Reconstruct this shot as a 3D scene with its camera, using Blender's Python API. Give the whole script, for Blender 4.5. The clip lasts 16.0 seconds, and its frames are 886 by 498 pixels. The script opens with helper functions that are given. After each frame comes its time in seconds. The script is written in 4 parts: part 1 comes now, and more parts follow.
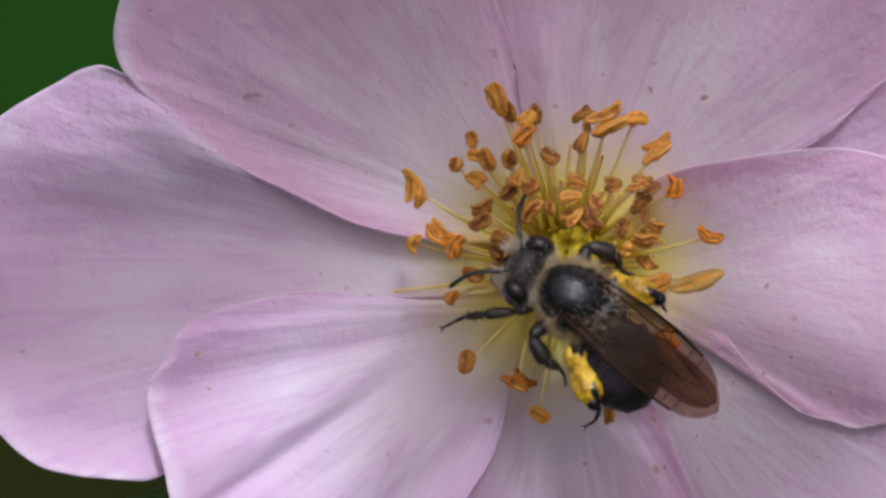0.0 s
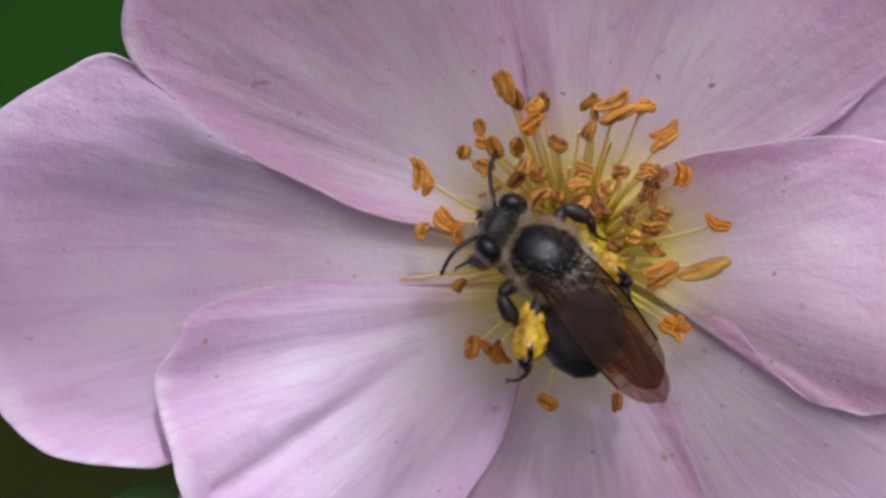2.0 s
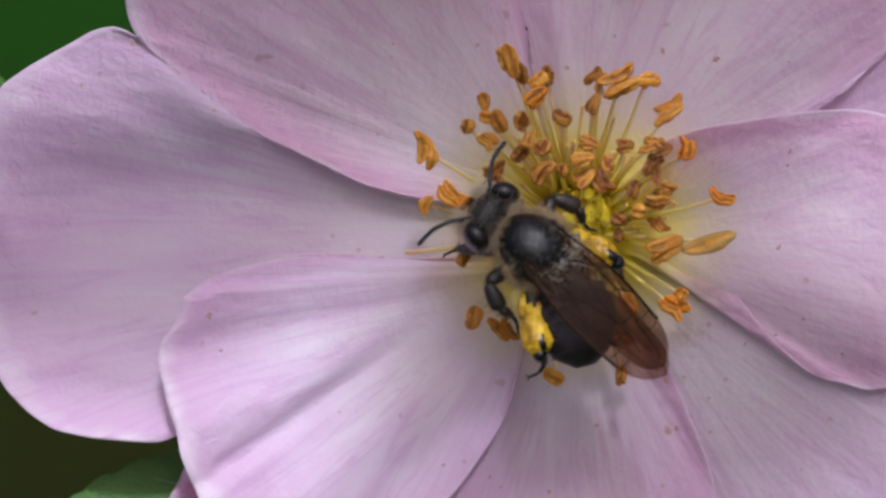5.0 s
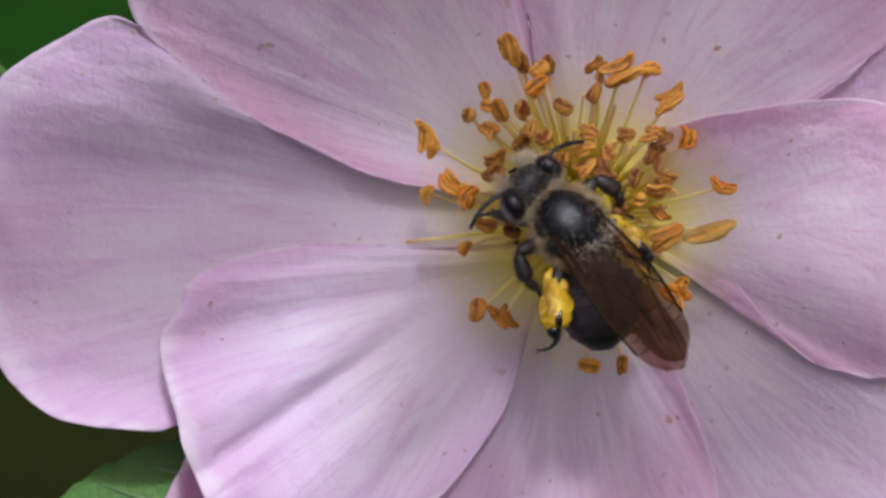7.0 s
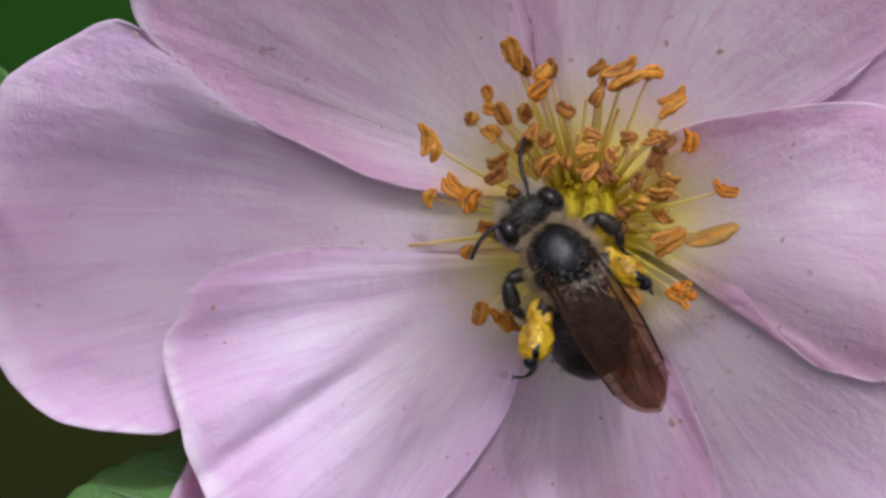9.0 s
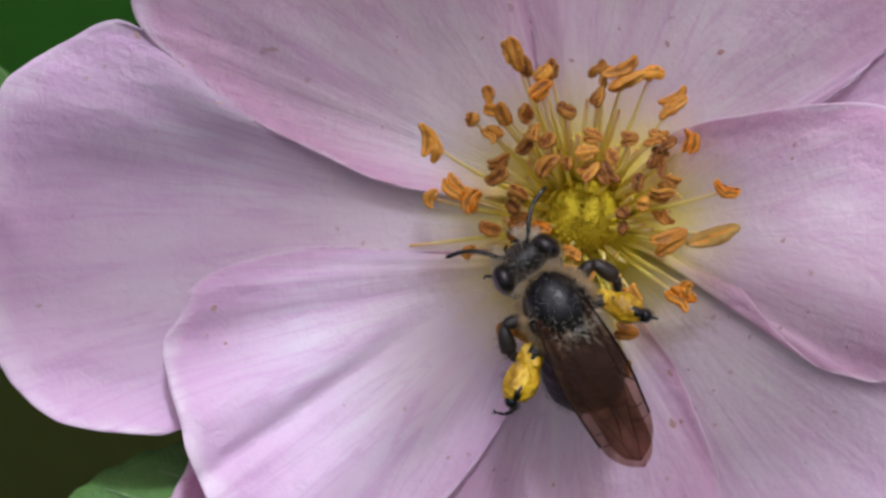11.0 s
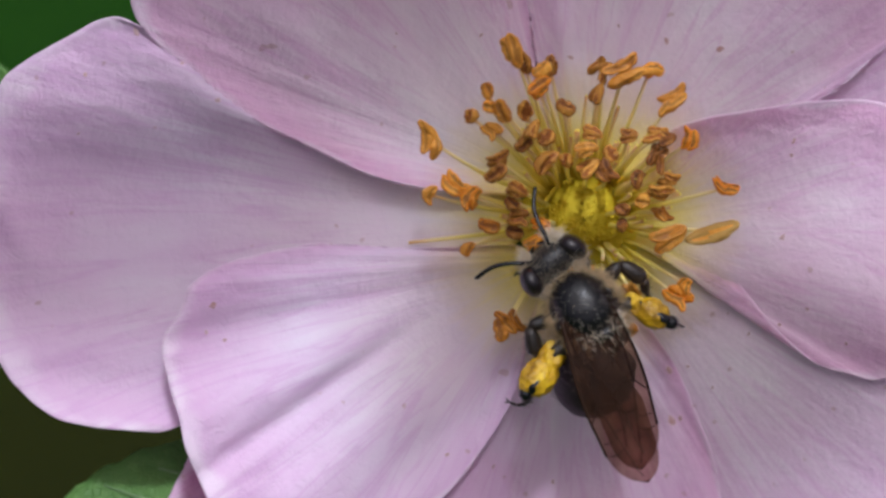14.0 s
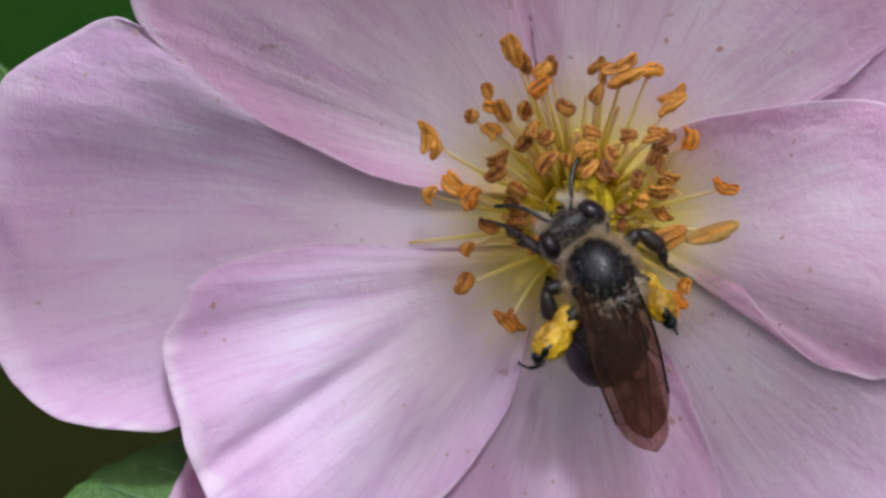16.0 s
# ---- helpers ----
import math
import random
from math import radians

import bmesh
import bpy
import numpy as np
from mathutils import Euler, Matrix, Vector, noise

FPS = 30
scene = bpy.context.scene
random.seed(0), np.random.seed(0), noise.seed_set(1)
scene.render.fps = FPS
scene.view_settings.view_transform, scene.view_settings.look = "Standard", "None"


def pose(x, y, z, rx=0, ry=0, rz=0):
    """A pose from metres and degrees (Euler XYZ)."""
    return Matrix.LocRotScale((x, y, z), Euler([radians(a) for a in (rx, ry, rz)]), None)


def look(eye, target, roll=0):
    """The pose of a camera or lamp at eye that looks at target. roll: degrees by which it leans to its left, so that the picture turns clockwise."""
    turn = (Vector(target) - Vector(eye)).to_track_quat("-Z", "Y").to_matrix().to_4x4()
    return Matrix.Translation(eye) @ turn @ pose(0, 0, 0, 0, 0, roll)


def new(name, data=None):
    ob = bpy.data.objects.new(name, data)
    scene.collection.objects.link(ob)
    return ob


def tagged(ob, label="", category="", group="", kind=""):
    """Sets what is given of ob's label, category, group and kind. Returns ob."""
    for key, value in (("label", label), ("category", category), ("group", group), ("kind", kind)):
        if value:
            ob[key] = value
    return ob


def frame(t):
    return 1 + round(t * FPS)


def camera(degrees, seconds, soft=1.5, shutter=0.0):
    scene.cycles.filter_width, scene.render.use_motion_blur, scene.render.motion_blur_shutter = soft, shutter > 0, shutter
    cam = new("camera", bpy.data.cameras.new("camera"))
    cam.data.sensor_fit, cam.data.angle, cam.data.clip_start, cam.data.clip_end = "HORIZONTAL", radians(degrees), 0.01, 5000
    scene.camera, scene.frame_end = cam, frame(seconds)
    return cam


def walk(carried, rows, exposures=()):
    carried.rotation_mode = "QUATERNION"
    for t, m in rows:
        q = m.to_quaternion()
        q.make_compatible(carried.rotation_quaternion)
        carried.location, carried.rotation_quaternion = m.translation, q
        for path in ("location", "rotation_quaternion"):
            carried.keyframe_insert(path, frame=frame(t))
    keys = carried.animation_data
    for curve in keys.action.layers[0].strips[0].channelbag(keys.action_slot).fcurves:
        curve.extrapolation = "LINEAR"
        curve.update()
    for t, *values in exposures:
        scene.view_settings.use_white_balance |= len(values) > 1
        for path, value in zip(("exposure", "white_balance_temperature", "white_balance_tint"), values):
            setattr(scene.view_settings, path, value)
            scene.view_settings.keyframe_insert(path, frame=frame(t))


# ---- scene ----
from mathutils.bvhtree import BVHTree

# A bee gathers pollen in an open pink rose, seen from 23 cm through a long lens.
# Flower space: x right, y up along the bloom, z out of the bloom, in millimetres.
MM = 0.001
BLOOM = pose(0, 0, 0.9, 45, 0, 0)
REACH = 0.2286
HEART = Vector((6.28, 1.25, 0))

cam = camera(10, 16.0, soft=2.7)
cam.data.dof.use_dof = True
cam.data.dof.focus_distance = 0.2256
cam.data.dof.aperture_fstop = 45


def aim(turn, tilt):
    return BLOOM @ pose(0, 0, REACH) @ pose(0, 0, 0, 0, turn, 0) @ pose(0, 0, 0, tilt, 0, 0)


walk(cam, [(t, aim(turn, tilt)) for t, turn, tilt in (
        (0, -0.166, 0.549), (0.5, -0.127, 0.519), (1, -0.127, 0.48), (1.5, -0.107, 0.45), (2, -0.078, 0.411), (2.5, -0.088, 0.363),
        (3, -0.059, 0.313), (3.5, -0.059, 0.274), (4, -0.059, 0.166), (4.5, -0.039, 0.137), (7, -0.02, -0.01), (7.5, 0, -0.01),
        (8, -0.01, 0.01), (8.5, -0.01, -0.02), (9, 0.01, 0.029), (11.5, 0.02, 0.039), (12, 0, 0.049), (12.5, 0, 0),
        (13, -0.02, -0.029), (13.5, 0, -0.01), (14, 0.01, 0), (14.5, 0.01, 0.049), (15, 0.01, 0.02), (15.5, 0.029, 0.029),
        (16, 0.01, 0),
)], exposures=[(0, 0.165, 5800, 9), (16, 0.165, 5800, 9)])

# ---- light: high hazy sun, open sky ----
SUN = (BLOOM.to_3x3() @ Vector((0.05, 0.56, 0.82))).normalized()
sun = new("sun", bpy.data.lights.new("sun", "SUN"))
sun.data.energy, sun.data.angle, sun.data.color = 2.4, radians(4.5), (0.98, 0.97, 1.0)
sun.matrix_world = look(SUN * 10, (0, 0, 0))

world = bpy.data.worlds.new("sky")
scene.world = world
world.use_nodes = True
wn = world.node_tree.nodes
sky = wn.new("ShaderNodeTexSky")
sky.sky_type, sky.sun_disc = "NISHITA", False
sky.air_density, sky.dust_density, sky.ozone_density = 0.15, 7.0, 0.2
sky.sun_elevation, sky.sun_rotation = math.asin(SUN.z), math.atan2(SUN.x, SUN.y)
world.node_tree.links.new(sky.outputs["Color"], wn["Background"].inputs["Color"])
wn["Background"].inputs["Strength"].default_value = 0.138


# ---- materials ----
class Mat:
    """A small builder of node materials."""

    def __init__(self, name):
        self.m = bpy.data.materials.new(name)
        self.m.use_nodes = True
        self.t = self.m.node_tree
        self.bsdf = self.t.nodes["Principled BSDF"]
        self.out = self.t.nodes["Material Output"]

    def node(self, kind, **ins):
        n = self.t.nodes.new("ShaderNode" + kind)
        for key, value in ins.items():
            self.put(n.inputs[key.replace("_", " ")], value)
        return n

    def put(self, socket, value):
        if isinstance(value, bpy.types.NodeSocket):
            self.t.links.new(value, socket)
        else:
            socket.default_value = value

    def math(self, op, a, b=0.0):
        n = self.node("Math")
        n.operation = op
        self.put(n.inputs[0], a)
        self.put(n.inputs[1], b)
        return n.outputs[0]

    def mix(self, fac, a, b, blend="MIX"):
        n = self.node("Mix")
        n.data_type, n.blend_type = "RGBA", blend
        for i, v in ((0, fac), (6, a), (7, b)):
            self.put(n.inputs[i], v)
        return n.outputs[2]

    def ramp(self, fac, *stops):
        n = self.node("ValToRGB", Fac=fac)
        while len(n.color_ramp.elements) < len(stops):
            n.color_ramp.elements.new(0.5)
        for e, (at, c) in zip(n.color_ramp.elements, stops):
            e.position = at
            e.color = c if len(c) == 4 else (*c, 1)
        return n.outputs[0]

    def noise(self, vec, scale, detail=3, rough=0.55, distortion=0.0):
        n = self.node("TexNoise", Scale=scale, Detail=detail, Roughness=rough, Distortion=distortion)
        if vec is not None:
            self.put(n.inputs["Vector"], vec)
        return n.outputs[0]

    def coords(self, which="Object"):
        return self.node("TexCoord").outputs[which]

    def scaled(self, vec, x, y, z):
        n = self.node("Mapping", Vector=vec)
        n.inputs["Scale"].default_value = (x, y, z)
        return n.outputs[0]

    def bump(self, height, distance, strength=1.0):
        n = self.node("Bump", Height=height, Distance=distance, Strength=strength)
        self.put(self.bsdf.inputs["Normal"], n.outputs[0])
        return n.outputs[0]

    def set(self, **ins):
        for key, value in ins.items():
            self.put(self.bsdf.inputs[key.replace("_", " ")], value)
        return self


def petal_material(name, tint, pale):
    m = Mat(name)
    uv = m.coords("UV")
    obj = m.coords("Object")
    sep = m.node("SeparateXYZ", Vector=uv)
    s, r = sep.outputs[0], sep.outputs[1]
    wob = m.noise(obj, 420, 2)
    streak = m.noise(m.scaled(uv, 36, 3.0, 1), 1.0, 4, 0.6, 0.5)
    fine = m.noise(m.scaled(uv, 90, 6.0, 1), 1.0, 3, 0.6, 0.5)
    blush = m.noise(obj, 110, 3, 0.6)
    cells = m.noise(obj, 9000, 2)
    veins = m.ramp(m.math("ADD", m.math("MULTIPLY", streak, 0.7), m.math("MULTIPLY", fine, 0.3)), (0.36, (1, 1, 1)), (0.62, (0, 0, 0)))
    body = m.ramp(m.math("ADD", r, m.math("MULTIPLY", m.math("SUBTRACT", wob, 0.5), 0.16)),
                  (0.0, (0.87, 0.83, 0.77)), (0.36, (0.86, 0.80, 0.825)), (0.62, pale), (0.95, tint), (0.99, (0.86, 0.76, 0.84)))
    pinker = m.mix(m.math("MULTIPLY", m.ramp(blush, (0.35, (0, 0, 0)), (0.75, (1, 1, 1))), 0.55), body, tint)
    edge = m.ramp(r, (0.22, (0, 0, 0)), (0.5, (1, 1, 1)))
    vein_fac = m.math("MULTIPLY", m.math("MULTIPLY", veins, 0.34), edge)
    colour = m.mix(vein_fac, pinker, (tint[0] * 0.90, tint[1] * 0.70, tint[2] * 0.92, 1))
    colour = m.mix(m.math("MULTIPLY", m.math("SUBTRACT", cells, 0.3), 0.12), colour, (0.9, 0.82, 0.9, 1))
    away = m.node("VectorMath")
    away.operation = "DISTANCE"
    m.put(away.inputs[0], obj)
    away.inputs[1].default_value = HEART * MM
    far = m.math("ADD", m.math("MULTIPLY", away.outputs["Value"], 100), m.math("MULTIPLY", m.math("SUBTRACT", streak, 0.5), 0.25))
    yellow = m.ramp(far, (0.2, (0.97, 0.97, 0.97)), (0.40, (0.75, 0.75, 0.75)), (0.57, (0.25, 0.25, 0.25)), (0.76, (0, 0, 0)))
    colour = m.mix(yellow, colour, (0.92, 0.77, 0.05, 1))
    speck = m.ramp(m.noise(obj, 1500, 1, 0.4), (0.76, (0, 0, 0)), (0.79, (1, 1, 1)))
    colour = m.mix(m.math("MULTIPLY", speck, 0.45), colour, (0.45, 0.25, 0.22, 1))
    thread = m.noise(m.scaled(uv, 34, 1.6, 1), 1.0, 3, 0.5, 0.8)
    line = m.ramp(m.math("ABSOLUTE", m.math("SUBTRACT", thread, 0.5)), (0.0, (1, 1, 1)), (0.04, (0, 0, 0)))
    colour = m.mix(m.math("MULTIPLY", m.math("MULTIPLY", line, edge), 0.34), colour, (tint[0] * 0.86, tint[1] * 0.66, tint[2] * 0.88, 1))
    height = m.math("ADD", m.math("MULTIPLY", streak, 1.0), m.math("MULTIPLY", fine, 0.45))
    crinkle = m.noise(obj, 620, 5, 0.6, 0.3)
    normal = m.bump(m.math("ADD", m.math("MULTIPLY", height, 0.55), m.math("ADD", crinkle, m.math("ADD", m.math("MULTIPLY", m.noise(obj, 2400, 3, 0.6, 0.6), 0.4), m.math("MULTIPLY", m.noise(obj, 1250, 4, 0.6, 0.8), m.ramp(r, (0.5, (0.2, 0.2, 0.2)), (0.95, (1.1, 1.1, 1.1))))))), 0.00020, 0.5)
    m.set(Base_Color=colour, Roughness=0.5, Sheen_Weight=0.12, Specular_IOR_Level=0.32)
    through_light = m.node("BsdfTranslucent", Color=m.mix(0.2, colour, (0.88, 0.62, 0.68, 1)), Normal=normal)
    both = m.node("MixShader", Fac=0.46)
    m.put(both.inputs[1], m.bsdf.outputs[0])
    m.put(both.inputs[2], through_light.outputs[0])
    m.put(m.out.inputs["Surface"], both.outputs[0])
    return m.m


def soft_material(name, low, high, scale, rough=0.6, bump=0.00004, spec=0.4, glow=0.0, detail=4):
    """Two tones of one stuff, mottled, with fine relief; glow: the share of light let through."""
    m = Mat(name)
    obj = m.coords("Object")
    n = m.noise(obj, scale, detail, 0.6)
    fine = m.noise(obj, scale * 7, 2, 0.6)
    rnd = m.node("ObjectInfo").outputs["Random"]
    f = m.math("ADD", m.math("MULTIPLY", n, 0.9), m.math("MULTIPLY", m.math("SUBTRACT", rnd, 0.5), 0.35))
    c = m.ramp(f, (0.25, low), (0.7, high))
    c = m.mix(m.math("MULTIPLY", fine, 0.3), c, (low[0] * 0.6, low[1] * 0.6, low[2] * 0.6, 1))
    normal = m.bump(m.math("ADD", n, m.math("MULTIPLY", fine, 0.5)), bump)
    m.set(Base_Color=c, Roughness=rough, Specular_IOR_Level=spec)
    if glow:
        t = m.node("BsdfTranslucent", Color=c, Normal=normal)
        both = m.node("MixShader", Fac=glow)
        m.put(both.inputs[1], m.bsdf.outputs[0])
        m.put(both.inputs[2], t.outputs[0])
        m.put(m.out.inputs["Surface"], both.outputs[0])
    return m.m


def leaf_material():
    m = Mat("leaf")
    obj = m.coords("Object")
    uv = m.coords("UV")
    n = m.noise(obj, 300, 4)
    cell = m.node("TexVoronoi", Vector=obj, Scale=2600)
    cell.feature = "DISTANCE_TO_EDGE"
    net = m.ramp(cell.outputs["Distance"], (0.0, (1, 1, 1)), (0.12, (0, 0, 0)))
    c = m.ramp(n, (0.3, (0.040, 0.105, 0.018)), (0.7, (0.085, 0.18, 0.040)))
    c = m.mix(m.math("MULTIPLY", net, 0.10), c, (0.20, 0.30, 0.10, 1))
    normal = m.bump(m.math("SUBTRACT", n, m.math("MULTIPLY", net, 0.25)), 0.00012)
    m.set(Base_Color=c, Roughness=0.58, Specular_IOR_Level=0.25)
    t = m.node("BsdfTranslucent", Color=(0.10, 0.22, 0.03, 1), Normal=normal)
    both = m.node("MixShader", Fac=0.10)
    m.put(both.inputs[1], m.bsdf.outputs[0])
    m.put(both.inputs[2], t.outputs[0])
    m.put(m.out.inputs["Surface"], both.outputs[0])
    return m.m


def filament_material():
    m = Mat("filament")
    obj = m.coords("Object")
    uv = m.node("SeparateXYZ", Vector=m.coords("UV"))
    c = m.ramp(uv.outputs[1], (0.0, (0.97, 0.86, 0.08)), (0.5, (0.98, 0.88, 0.26)), (0.82, (0.97, 0.82, 0.46)), (1.0, (0.80, 0.46, 0.20)))
    c = m.mix(m.math("MULTIPLY", m.noise(obj, 2500, 3), 0.3), c, (0.85, 0.75, 0.4, 1))
    m.set(Base_Color=c, Roughness=0.5, Subsurface_Weight=0.0)
    t = m.node("BsdfTranslucent", Color=c)
    both = m.node("MixShader", Fac=0.5)
    m.put(both.inputs[1], m.bsdf.outputs[0])
    m.put(both.inputs[2], t.outputs[0])
    m.put(m.out.inputs["Surface"], both.outputs[0])
    return m.m


def fur_material(name, low, high):
    m = Mat(name)
    obj = m.coords("Object")
    c = m.ramp(m.noise(obj, 1400, 3), (0.3, low), (0.7, high))
    m.set(Base_Color=c, Roughness=0.6, Specular_IOR_Level=0.35)
    t = m.node("BsdfTranslucent", Color=c)
    both = m.node("MixShader", Fac=0.45)
    m.put(both.inputs[1], m.bsdf.outputs[0])
    m.put(both.inputs[2], t.outputs[0])
    m.put(m.out.inputs["Surface"], both.outputs[0])
    return m.m


def wing_material():
    m = Mat("wing_membrane")
    obj = m.coords("Object")
    n = m.noise(m.scaled(obj, 500, 900, 300), 1.0, 4, 0.6)
    c = m.ramp(n, (0.3, (0.022, 0.009, 0.005)), (0.75, (0.085, 0.038, 0.018)))
    m.bump(n, 0.00006)
    m.set(Base_Color=c, Roughness=0.38, Specular_IOR_Level=0.25, IOR=1.4)
    clear = m.node("BsdfTransparent", Color=m.ramp(n, (0.32, (0.30, 0.20, 0.16)), (0.66, (0.66, 0.48, 0.38))))
    along = m.node("SeparateXYZ", Vector=obj).outputs[0]
    both = m.node("MixShader", Fac=m.ramp(m.math("MULTIPLY", along, -130), (0.15, (0.60, 0.60, 0.60)), (0.6, (0.78, 0.78, 0.78)), (0.96, (0.90, 0.90, 0.90))))
    m.put(both.inputs[1], m.bsdf.outputs[0])
    m.put(both.inputs[2], clear.outputs[0])
    m.put(m.out.inputs["Surface"], both.outputs[0])
    return m.m


def pollen_material():
    m = Mat("pollen")
    obj = m.coords("Object")
    v = m.node("TexVoronoi", Vector=obj, Scale=9000)
    n = m.noise(obj, 1100, 5, 0.62)
    c = m.ramp(n, (0.32, (0.17, 0.075, 0.002)), (0.52, (0.52, 0.30, 0.004)), (0.78, (0.80, 0.58, 0.015)))
    m.bump(m.math("ADD", m.math("MULTIPLY", v.outputs["Distance"], 0.4), n), 0.00006)
    m.set(Base_Color=c, Roughness=0.42)
    return m.m


def ground_material():
    m = Mat("ground")
    obj = m.coords("Object")
    n = m.noise(obj, 6, 6, 0.65)
    f = m.noise(obj, 80, 4, 0.7)
    mixed = m.math("ADD", m.math("MULTIPLY", n, 0.6), m.math("MULTIPLY", f, 0.4))
    green = m.ramp(mixed, (0.35, (0.007, 0.030, 0.001)), (0.65, (0.012, 0.056, 0.002)))
    # darker olive round one point, green elsewhere
    patch_away = m.node("VectorMath")
    patch_away.operation = "DISTANCE"
    m.put(patch_away.inputs[0], obj)
    patch_away.inputs[1].default_value = (-0.10, 0.77, 0)
    olive_patch = m.ramp(m.math("ADD", m.math("MULTIPLY", patch_away.outputs["Value"], 4), m.math("MULTIPLY", m.math("SUBTRACT", n, 0.5), 0.3)), (0.35, (1, 1, 1)), (0.75, (0, 0, 0)))
    c = m.mix(olive_patch, green, m.ramp(mixed, (0.35, (0.009, 0.010, 0.0005)), (0.65, (0.017, 0.022, 0.001))))
    m.bump(f, 0.02)
    m.set(Base_Color=c, Roughness=0.9, Specular_IOR_Level=0.1)
    return m.m


PETAL = petal_material("petal_pink", (0.77, 0.54, 0.71, 1), (0.855, 0.755, 0.845, 1))
PETAL_COOL = petal_material("petal_lilac_pink", (0.755, 0.55, 0.735, 1), (0.84, 0.76, 0.865, 1))
PETAL_WARM = petal_material("petal_warm_pink", (0.78, 0.525, 0.69, 1), (0.865, 0.745, 0.825, 1))
PETAL_MID = petal_material("petal_rose_pink", (0.76, 0.50, 0.68, 1), (0.845, 0.705, 0.81, 1))
PETAL_DEEP = petal_material("petal_deep_pink", (0.68, 0.34, 0.55, 1), (0.76, 0.58, 0.74, 1))
ANTHER_BRIGHT = soft_material("anther_orange", (0.86, 0.29, 0.012), (1.0, 0.56, 0.09), 1500, 0.42, 0.00012, 0.35, 0.30)
ANTHER_GOLD = soft_material("anther_gold", (0.52, 0.18, 0.010), (1.0, 0.51, 0.08), 1500, 0.42, 0.00012, 0.4, 0.25)
ANTHER_BROWN = soft_material("anther_brown", (0.25, 0.082, 0.008), (0.76, 0.36, 0.05), 1500, 0.45, 0.00012, 0.4, 0.2)
ANTHER_TAN = soft_material("anther_tan", (0.30, 0.14, 0.02), (0.76, 0.48, 0.13), 900, 0.5, 0.00012, 0.35, 0.25)
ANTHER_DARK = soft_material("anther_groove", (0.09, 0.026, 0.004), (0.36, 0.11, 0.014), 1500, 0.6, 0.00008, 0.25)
FILAMENT = filament_material()
STYLE = soft_material("style", (0.84, 0.61, 0.012), (1.0, 0.80, 0.04), 1500, 0.6, 0.0001, 0.3, 0.35)
GREEN = soft_material("green_stem", (0.05, 0.10, 0.02), (0.12, 0.20, 0.05), 500, 0.5, 0.0001)
LEAF = leaf_material()
VEIN = soft_material("leaf_vein", (0.10, 0.18, 0.07), (0.18, 0.28, 0.12), 500, 0.5)
BLACK = soft_material("chitin_black", (0.002, 0.002, 0.003), (0.009, 0.008, 0.010), 2500, 0.27, 0.00002, 0.55)
BLACK_DULL = soft_material("chitin_dull", (0.003, 0.0028, 0.003), (0.012, 0.010, 0.010), 2500, 0.33, 0.00005, 0.5)
EYE = soft_material("eye_black", (0.006, 0.004, 0.005), (0.018, 0.011, 0.013), 6000, 0.13, 0.00001, 0.6)
THORAX = soft_material("thorax_black", (0.002, 0.002, 0.003), (0.012, 0.011, 0.012), 1500, 0.25, 0.00005, 0.4)
ABDOMEN = soft_material("abdomen_black", (0.010, 0.006, 0.009), (0.042, 0.025, 0.034), 1800, 0.42, 0.00004, 0.45)
LEG = soft_material("leg_brown", (0.005, 0.004, 0.003), (0.030, 0.018, 0.012), 2500, 0.42, 0.00004, 0.5)
FUR = fur_material("fur_tan", (0.34, 0.23, 0.11), (0.92, 0.74, 0.46))
FUR_PALE = fur_material("fur_pale", (0.66, 0.54, 0.36), (1.0, 0.93, 0.78))
FUR_DARK = fur_material("fur_dark", (0.05, 0.035, 0.02), (0.24, 0.17, 0.09))
FUR_GREY = fur_material("fur_grey", (0.45, 0.37, 0.27), (0.90, 0.80, 0.64))
WING = wing_material()
WING_VEIN = soft_material("wing_vein", (0.010, 0.005, 0.003), (0.030, 0.014, 0.008), 2000, 0.75, 0.00002, 0.08)
POLLEN = pollen_material()
GROUND = ground_material()
BLEMISH = soft_material("blemish", (0.48, 0.27, 0.25), (0.68, 0.48, 0.50), 3000, 0.6)


# ---- mesh helpers (millimetres in, metres out) ----
def part(name, bm, material, parent=None, label="", smooth=True):
    mesh = bpy.data.meshes.new(name)
    bmesh.ops.scale(bm, vec=(MM, MM, MM), verts=bm.verts)
    bm.to_mesh(mesh)
    bm.free()
    mesh.materials.append(material)
    if smooth:
        mesh.shade_smooth()
    ob = new(name, mesh)
    ob.parent = parent
    if label:
        tagged(ob, label)
    return ob


def spline(points, n):
    """Catmull-Rom through the points, n samples."""
    pts = [Vector(p) for p in points]
    pts = [2 * pts[0] - pts[1], *pts, 2 * pts[-1] - pts[-2]]
    out = []
    for k in range(n):
        f = k / (n - 1) * (len(pts) - 3)
        i = min(int(f), len(pts) - 4)
        t = f - i
        a, b, c, d = pts[i:i + 4]
        out.append(0.5 * (2 * b + (c - a) * t + (2 * a - 5 * b + 4 * c - d) * t * t + (3 * b - a - 3 * c + d) * t ** 3))
    return out


